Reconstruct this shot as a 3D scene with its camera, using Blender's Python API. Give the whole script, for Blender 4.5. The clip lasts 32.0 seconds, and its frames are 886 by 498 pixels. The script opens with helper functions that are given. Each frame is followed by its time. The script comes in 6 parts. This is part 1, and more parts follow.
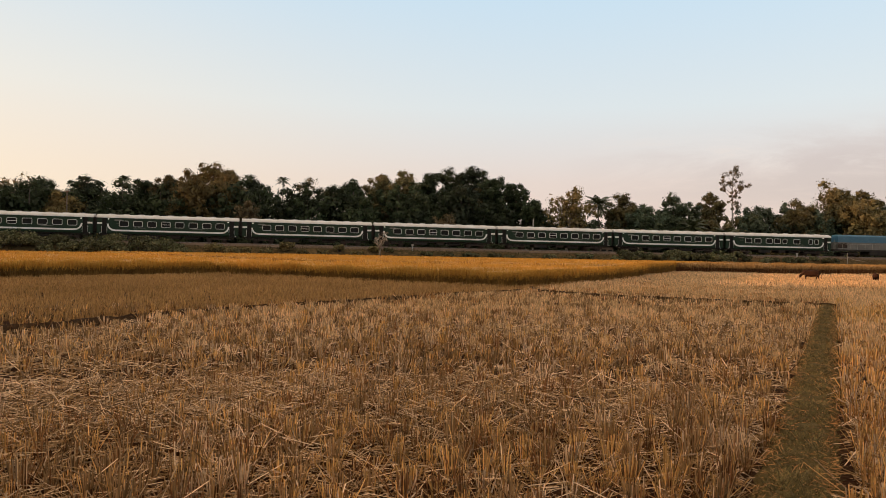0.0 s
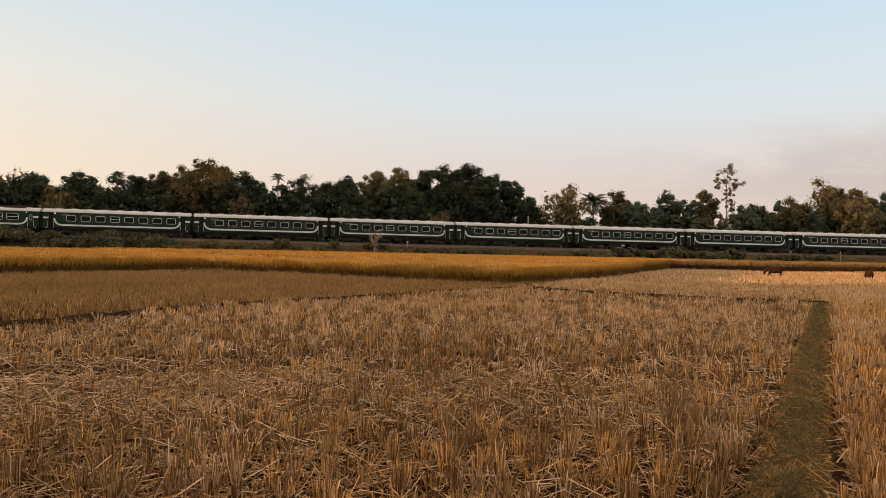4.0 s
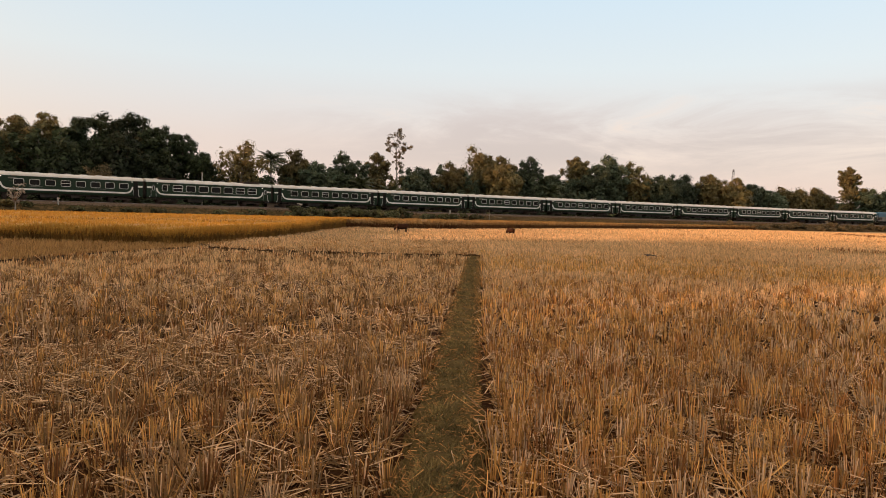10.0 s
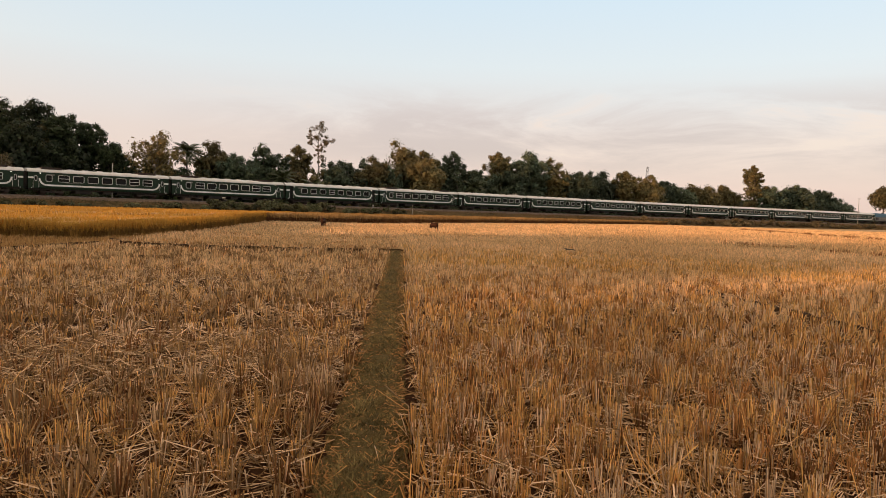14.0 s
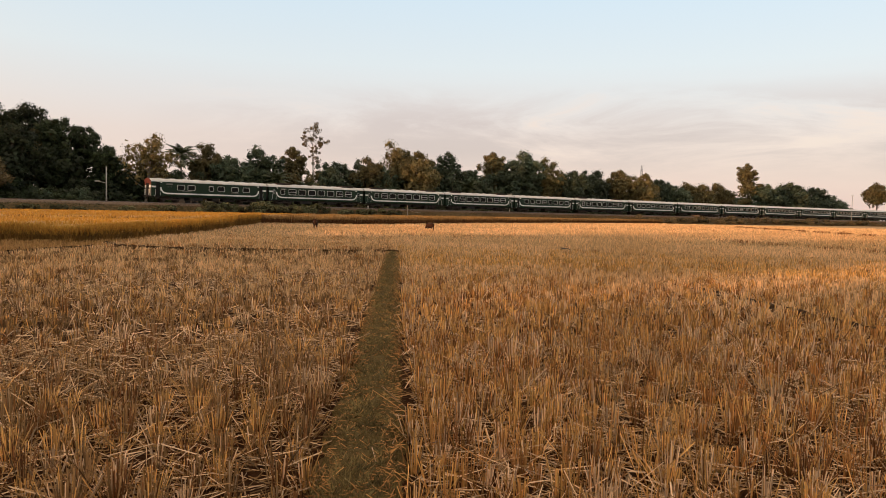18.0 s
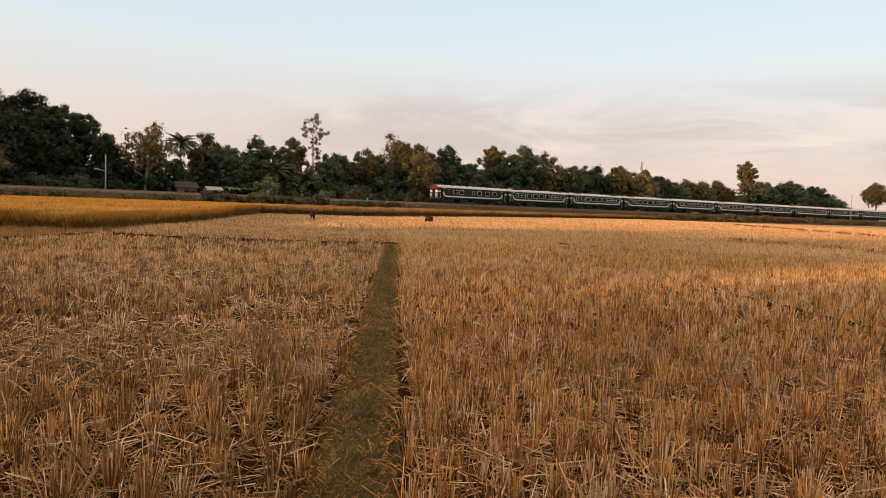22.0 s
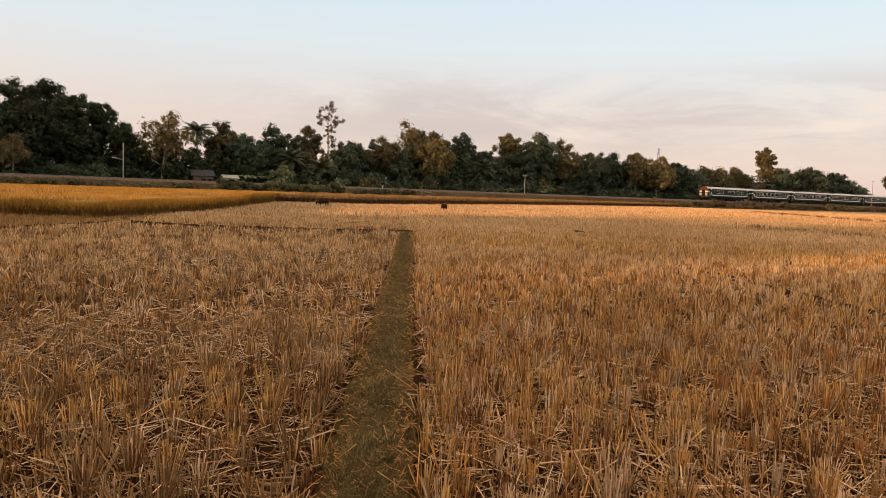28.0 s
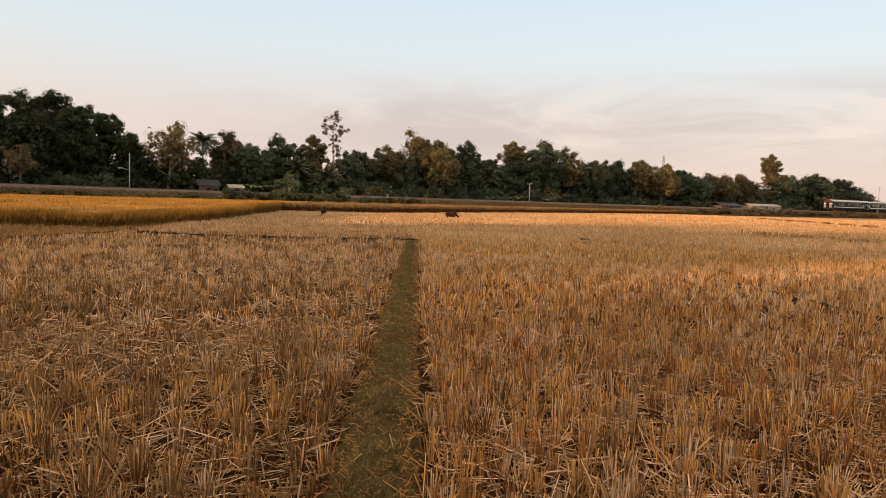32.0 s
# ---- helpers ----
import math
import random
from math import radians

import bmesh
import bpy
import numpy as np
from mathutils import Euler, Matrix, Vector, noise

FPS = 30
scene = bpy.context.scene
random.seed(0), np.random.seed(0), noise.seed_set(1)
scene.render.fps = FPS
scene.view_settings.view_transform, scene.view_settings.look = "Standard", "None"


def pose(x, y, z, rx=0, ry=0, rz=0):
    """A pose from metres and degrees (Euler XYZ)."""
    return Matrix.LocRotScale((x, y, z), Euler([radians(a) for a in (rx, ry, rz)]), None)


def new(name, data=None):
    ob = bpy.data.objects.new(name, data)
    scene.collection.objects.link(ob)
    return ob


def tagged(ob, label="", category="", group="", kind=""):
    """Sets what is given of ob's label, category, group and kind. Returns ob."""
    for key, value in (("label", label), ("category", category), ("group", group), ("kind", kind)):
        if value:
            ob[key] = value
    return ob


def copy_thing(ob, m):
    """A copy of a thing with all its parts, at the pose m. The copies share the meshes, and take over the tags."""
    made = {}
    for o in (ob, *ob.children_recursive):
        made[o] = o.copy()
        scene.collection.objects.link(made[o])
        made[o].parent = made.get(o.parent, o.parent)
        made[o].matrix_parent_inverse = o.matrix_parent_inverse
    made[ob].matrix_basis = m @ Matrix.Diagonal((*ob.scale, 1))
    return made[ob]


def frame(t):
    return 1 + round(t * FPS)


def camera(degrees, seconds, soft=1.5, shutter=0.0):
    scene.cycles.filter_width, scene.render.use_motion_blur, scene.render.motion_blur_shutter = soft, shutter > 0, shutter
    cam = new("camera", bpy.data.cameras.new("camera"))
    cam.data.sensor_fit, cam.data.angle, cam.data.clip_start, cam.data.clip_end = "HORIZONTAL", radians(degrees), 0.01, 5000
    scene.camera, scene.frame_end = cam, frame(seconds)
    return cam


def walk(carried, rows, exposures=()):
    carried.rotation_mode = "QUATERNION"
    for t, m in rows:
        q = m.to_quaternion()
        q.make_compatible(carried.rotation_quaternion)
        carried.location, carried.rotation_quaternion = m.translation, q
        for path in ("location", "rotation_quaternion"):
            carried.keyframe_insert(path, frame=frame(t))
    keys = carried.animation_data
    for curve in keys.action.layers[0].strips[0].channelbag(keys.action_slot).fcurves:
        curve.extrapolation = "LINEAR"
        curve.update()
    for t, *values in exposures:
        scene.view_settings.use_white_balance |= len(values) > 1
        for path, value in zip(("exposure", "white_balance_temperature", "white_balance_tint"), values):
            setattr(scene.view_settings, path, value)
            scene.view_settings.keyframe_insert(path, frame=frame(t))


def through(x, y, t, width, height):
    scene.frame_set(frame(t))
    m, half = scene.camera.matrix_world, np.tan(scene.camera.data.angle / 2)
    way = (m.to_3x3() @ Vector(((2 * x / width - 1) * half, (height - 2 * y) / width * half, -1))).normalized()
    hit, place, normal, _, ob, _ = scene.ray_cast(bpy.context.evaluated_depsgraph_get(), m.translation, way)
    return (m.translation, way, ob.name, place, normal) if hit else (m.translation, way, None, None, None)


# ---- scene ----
# ======== light and exposure ========
SUN_STRENGTH = 3.5
# last two HAZE colours: unseen upper sky, set warm to tint the ground's light
HAZE = ((0.80, 0.600, 0.530, 1), (0.765, 0.630, 0.580, 1), (0.71, 0.75, 0.765, 1), (0.58, 0.73, 0.845, 1), (1.0, 0.70, 0.44, 1), (0.86, 0.74, 0.62, 1))
WARM = (0.98, 0.80, 0.60, 1)
HAZE_STRENGTH = 1.0
EXPOSURES = ((0, -0.05), (3.5, -0.05), (5.5, -0.3), (6.2, -0.3), (7.0, 0.08), (8.5, 0.02), (12, 0.0), (32, 0.0))

# ======== camera: held by hand on the field path, it only turns ========
EYE_Z = 1.6
cam = camera(64.1, 32.0, soft=0.4)
TURNS = (
    (0, 25.08, 0.30, -1.10), (0.5, 24.63, 0.03, -1.05), (1, 24.64, -0.14, -1.15), (1.5, 24.37, 0.03, -1.33), (2, 24.65, 0.25, -1.14),
    (2.5, 24.51, 0.08, -1.32), (3, 24.62, -0.09, -1.41), (3.5, 24.70, 0.08, -1.27), (5.5, 24.23, -0.34, -1.35), (6, 19.09, -0.78, -2.28),
    (6.5, 14.71, -1.91, -2.62), (7, 11.87, -1.60, -2.47), (7.5, 6.75, -2.21, -2.36), (8, 2.61, -2.55, -2.24), (8.5, -0.18, -2.81, -2.29),
    (9, -0.00, -2.75, -1.85), (9.5, -0.21, -2.55, -1.52), (10, -0.94, -2.68, -1.40), (10.5, -0.94, -2.63, -1.20), (11, -0.72, -2.42, -1.04),
    (11.5, -2.53, -2.70, -1.47), (12, -3.98, -3.06, -1.70), (12.5, -4.80, -3.03, -1.64), (13, -6.20, -2.51, -1.72), (13.5, -6.95, -2.57, -1.56),
    (14, -7.15, -2.96, -1.66), (14.5, -7.37, -3.07, -1.69), (16.5, -7.31, -2.99, -1.43), (17, -7.18, -2.95, -1.17), (17.5, -7.36, -3.08, -1.13),
    (18, -7.54, -2.92, -1.17), (18.5, -7.38, -3.03, -1.33), (19, -7.67, -2.96, -1.32), (19.5, -7.50, -2.78, -1.30), (20, -7.60, -3.09, -1.43),
    (20.5, -7.80, -3.21, -1.76), (21, -7.59, -3.28, -1.72), (21.5, -7.65, -3.49, -1.91), (22, -7.59, -3.47, -2.05), (22.5, -7.60, -3.55, -1.94),
    (23, -7.46, -3.34, -2.07), (23.5, -7.33, -3.48, -2.08), (24, -7.77, -3.57, -1.76), (24.5, -7.37, -3.77, -1.77), (25, -7.52, -3.77, -1.94),
    (25.5, -7.57, -4.11, -1.90), (27.5, -6.90, -4.20, -1.88), (28, -6.37, -4.51, -1.89), (28.5, -6.01, -4.62, -1.67), (29, -6.42, -4.70, -1.55),
    (29.5, -6.15, -4.69, -1.67), (30, -6.01, -4.73, -1.92), (30.5, -5.95, -4.65, -1.82), (31, -6.05, -4.22, -1.71), (31.5, -6.22, -3.96, -1.47),
    (32, -5.97, -3.84, -1.61),
)
walk(cam, [(t, pose(0, 0, EYE_Z, 90 + pitch, roll, yaw)) for t, yaw, pitch, roll in TURNS],
     exposures=EXPOSURES)

# ======== evening sky and a low sun behind the left shoulder ========
SUN_AZ, SUN_EL = radians(118), radians(5.0)      # azimuth to the left of +y
SUN_DIR = Vector((-math.sin(SUN_AZ) * math.cos(SUN_EL), math.cos(SUN_AZ) * math.cos(SUN_EL), math.sin(SUN_EL)))


def build_world():
    w = bpy.data.worlds.new("evening_sky")
    w.use_nodes = True
    scene.world = w
    nt = w.node_tree
    n, ln = nt.nodes, nt.links
    n.clear()
    out = n.new("ShaderNodeOutputWorld")
    sky = n.new("ShaderNodeTexSky")
    sky.sky_type = "NISHITA"
    sky.sun_disc = False
    sky.sun_elevation = SUN_EL
    sky.sun_rotation = -SUN_AZ
    sky.air_density, sky.dust_density, sky.ozone_density = 1.0, 2.2, 1.6
    bg_sky = n.new("ShaderNodeBackground")
    bg_sky.inputs["Strength"].default_value = 0.05
    ln.new(sky.outputs["Color"], bg_sky.inputs["Color"])
    # thin high haze that whitens the sky, warm low down and towards the sun
    co = n.new("ShaderNodeTexCoord")
    sep = n.new("ShaderNodeSeparateXYZ")
    ln.new(co.outputs["Generated"], sep.inputs[0])
    ramp = n.new("ShaderNodeValToRGB")
    el = ramp.color_ramp.elements
    el[0].position, el[0].color = 0.0, HAZE[0]
    el[1].position, el[1].color = 1.0, HAZE[4]
    for p, c in ((0.10, HAZE[1]), (0.2, HAZE[2]), (0.34, HAZE[3]), (0.58, HAZE[5])):
        e = el.new(p)
        e.color = c
    ln.new(sep.outputs["Z"], ramp.inputs["Fac"])
    # towards the sun
    dot = n.new("ShaderNodeVectorMath")
    dot.operation = "DOT_PRODUCT"
    dot.inputs[1].default_value = (-math.sin(SUN_AZ), math.cos(SUN_AZ), 0.0)
    ln.new(co.outputs["Generated"], dot.inputs[0])
    glow = n.new("ShaderNodeMapRange")
    glow.inputs["From Min"].default_value, glow.inputs["From Max"].default_value = -0.25, 0.75
    glow.interpolation_type = "SMOOTHSTEP"
    ln.new(dot.outputs["Value"], glow.inputs["Value"])
    low = n.new("ShaderNodeMapRange")
    low.inputs["From Min"].default_value, low.inputs["From Max"].default_value = 0.42, 0.0
    ln.new(sep.outputs["Z"], low.inputs["Value"])
    mul = n.new("ShaderNodeMath")
    mul.operation = "MULTIPLY"
    ln.new(glow.outputs[0], mul.inputs[0])
    ln.new(low.outputs[0], mul.inputs[1])
    warm = n.new("ShaderNodeMix")
    warm.data_type = "RGBA"
    ln.new(mul.outputs[0], warm.inputs["Factor"])
    ln.new(ramp.outputs["Color"], warm.inputs["A"])
    warm.inputs["B"].default_value = WARM
    # a flat bank of grey cloud
    mp = n.new("ShaderNodeMapping")
    mp.inputs["Scale"].default_value = (1.7, 1.7, 8.0)
    mp.inputs["Location"].default_value = (0.35, 0.2, 0.4)
    ln.new(co.outputs["Generated"], mp.inputs["Vector"])
    nz = n.new("ShaderNodeTexNoise")
    nz.inputs["Scale"].default_value, nz.inputs["Detail"].default_value = 2.2, 7
    nz.inputs["Roughness"].default_value = 0.62
    nz.inputs["Distortion"].default_value = 0.5
    ln.new(mp.outputs[0], nz.inputs["Vector"])
    cl = n.new("ShaderNodeMapRange")
    cl.interpolation_type = "SMOOTHSTEP"
    cl.inputs["From Min"].default_value, cl.inputs["From Max"].default_value = 0.40, 0.62
    ln.new(nz.outputs["Fac"], cl.inputs["Value"])
    band = n.new("ShaderNodeValToRGB")
    be = band.color_ramp.elements
    be[0].position, be[0].color = 0.045, (0, 0, 0, 1)
    be[1].position, be[1].color = 0.18, (0, 0, 0, 1)
    for p, v in ((0.085, 1.0), (0.125, 1.0)):
        e = be.new(p)
        e.color = (v, v, v, 1)
    ln.new(sep.outputs["Z"], band.inputs["Fac"])
    away = n.new("ShaderNodeMapRange")
    away.inputs["From Min"].default_value, away.inputs["From Max"].default_value = -0.2, -0.55
    ln.new(dot.outputs["Value"], away.inputs["Value"])
    m2 = n.new("ShaderNodeMath")
    m2.operation = "MULTIPLY"
    ln.new(cl.outputs[0], m2.inputs[0])
    ln.new(band.outputs["Color"], m2.inputs[1])
    m3 = n.new("ShaderNodeMath")
    m3.operation = "MULTIPLY"
    ln.new(m2.outputs[0], m3.inputs[0])
    ln.new(away.outputs[0], m3.inputs[1])
    m4 = n.new("ShaderNodeMath")
    m4.operation = "MULTIPLY"
    m4.inputs[1].default_value = 0.9
    ln.new(m3.outputs[0], m4.inputs[0])
    cloud = n.new("ShaderNodeMix")
    cloud.data_type = "RGBA"
    ln.new(m4.outputs[0], cloud.inputs["Factor"])
    ln.new(warm.outputs["Result"], cloud.inputs["A"])
    cloud.inputs["B"].default_value = (0.60, 0.495, 0.475, 1)
    # paler pink upper rims where the cloud thins
    rim = n.new("ShaderNodeMapRange")
    rim.interpolation_type = "SMOOTHSTEP"
    rim.inputs["From Min"].default_value, rim.inputs["From Max"].default_value = 0.46, 0.34
    ln.new(nz.outputs["Fac"], rim.inputs["Value"])
    rm = n.new("ShaderNodeMath")
    rm.operation = "MULTIPLY"
    ln.new(rim.outputs[0], rm.inputs[0])
    ln.new(band.outputs["Color"], rm.inputs[1])
    rm2 = n.new("ShaderNodeMath")
    rm2.operation = "MULTIPLY"
    ln.new(rm.outputs[0], rm2.inputs[0])
    ln.new(away.outputs[0], rm2.inputs[1])
    rims = n.new("ShaderNodeMix")
    rims.data_type = "RGBA"
    ln.new(rm2.outputs[0], rims.inputs["Factor"])
    ln.new(cloud.outputs["Result"], rims.inputs["A"])
    rims.inputs["B"].default_value = (0.82, 0.67, 0.595, 1)
    bg_haze = n.new("ShaderNodeBackground")
    bg_haze.inputs["Strength"].default_value = HAZE_STRENGTH
    ln.new(rims.outputs["Result"], bg_haze.inputs["Color"])
    add = n.new("ShaderNodeAddShader")
    ln.new(bg_sky.outputs[0], add.inputs[0])
    ln.new(bg_haze.outputs[0], add.inputs[1])
    ln.new(add.outputs[0], out.inputs["Surface"])


build_world()
sun_data = bpy.data.lights.new("sun", "SUN")
sun_data.energy, sun_data.angle, sun_data.color = SUN_STRENGTH, radians(1.5), (1.0, 0.56, 0.31)
sun_lamp = new("sun", sun_data)
sun_lamp.rotation_mode = "QUATERNION"
sun_lamp.rotation_quaternion = SUN_DIR.to_track_quat("Z", "Y")
sun_lamp.location = (-60, 10, 40)


# ======== materials ========
def mat(name, base, rough=0.8, vary=None, scale=3.0, bump=0.0, bump_scale=30.0, island=0.0, obj=0.0, metal=0.0,
        emit=0.0, fine=None, spec=0.3, through=0.0):
    """base colour mixed towards vary by a broad noise and towards fine by a small one; island / obj: brightness spread
    piece by piece or thing by thing."""
    m = bpy.data.materials.new(name)
    m.use_nodes = True
    nt = m.node_tree
    n, ln = nt.nodes, nt.links
    b = n["Principled BSDF"]
    b.inputs["Roughness"].default_value = rough
    b.inputs["Metallic"].default_value = metal
    b.inputs["Specular IOR Level"].default_value = spec
    co = n.new("ShaderNodeTexCoord")
    rgb = n.new("ShaderNodeRGB")
    rgb.outputs[0].default_value = (*base, 1)
    col = rgb.outputs[0]

    def noise_mix(col, target, sc, lo, hi):
        nz = n.new("ShaderNodeTexNoise")
        nz.inputs["Scale"].default_value, nz.inputs["Detail"].default_value = sc, 5
        ln.new(co.outputs["Object"], nz.inputs["Vector"])
        r = n.new("ShaderNodeMapRange")
        r.inputs["From Min"].default_value, r.inputs["From Max"].default_value = lo, hi
        ln.new(nz.outputs["Fac"], r.inputs["Value"])
        mx = n.new("ShaderNodeMix")
        mx.data_type = "RGBA"
        ln.new(r.outputs[0], mx.inputs["Factor"])
        ln.new(col, mx.inputs["A"])
        mx.inputs["B"].default_value = (*target, 1)
        return mx.outputs["Result"]

    if vary:
        col = noise_mix(col, vary, scale, 0.38, 0.64)
    if fine:
        col = noise_mix(col, fine, scale * 11.0, 0.45, 0.7)
    for amount, node, sock in ((island, "ShaderNodeNewGeometry", "Random Per Island"), (obj, "ShaderNodeObjectInfo", "Random")):
        if amount:
            g = n.new(node)
            r = n.new("ShaderNodeMapRange")
            r.inputs["To Min"].default_value, r.inputs["To Max"].default_value = 1 - amount, 1 + amount
            ln.new(g.outputs[sock], r.inputs["Value"])
            h = n.new("ShaderNodeHueSaturation")
            ln.new(r.outputs[0], h.inputs["Value"])
            ln.new(col, h.inputs["Color"])
            col = h.outputs["Color"]
    ln.new(col, b.inputs["Base Color"])
    if bump:
        nz = n.new("ShaderNodeTexNoise")
        nz.inputs["Scale"].default_value, nz.inputs["Detail"].default_value = bump_scale, 6
        ln.new(co.outputs["Object"], nz.inputs["Vector"])
        bp = n.new("ShaderNodeBump")
        bp.inputs["Strength"].default_value = bump
        bp.inputs["Distance"].default_value = 0.05
        ln.new(nz.outputs["Fac"], bp.inputs["Height"])
        ln.new(bp.outputs[0], b.inputs["Normal"])
    if emit:
        b.inputs["Emission Color"].default_value = (*base, 1)
        b.inputs["Emission Strength"].default_value = emit
    if through:
        tr = n.new("ShaderNodeBsdfTranslucent")
        ln.new(col, tr.inputs["Color"])
        mx = n.new("ShaderNodeMixShader")
        mx.inputs[0].default_value = through
        ln.new(b.outputs[0], mx.inputs[1])
        ln.new(tr.outputs[0], mx.inputs[2])
        ln.new(mx.outputs[0], n["Material Output"].inputs["Surface"])
    return m


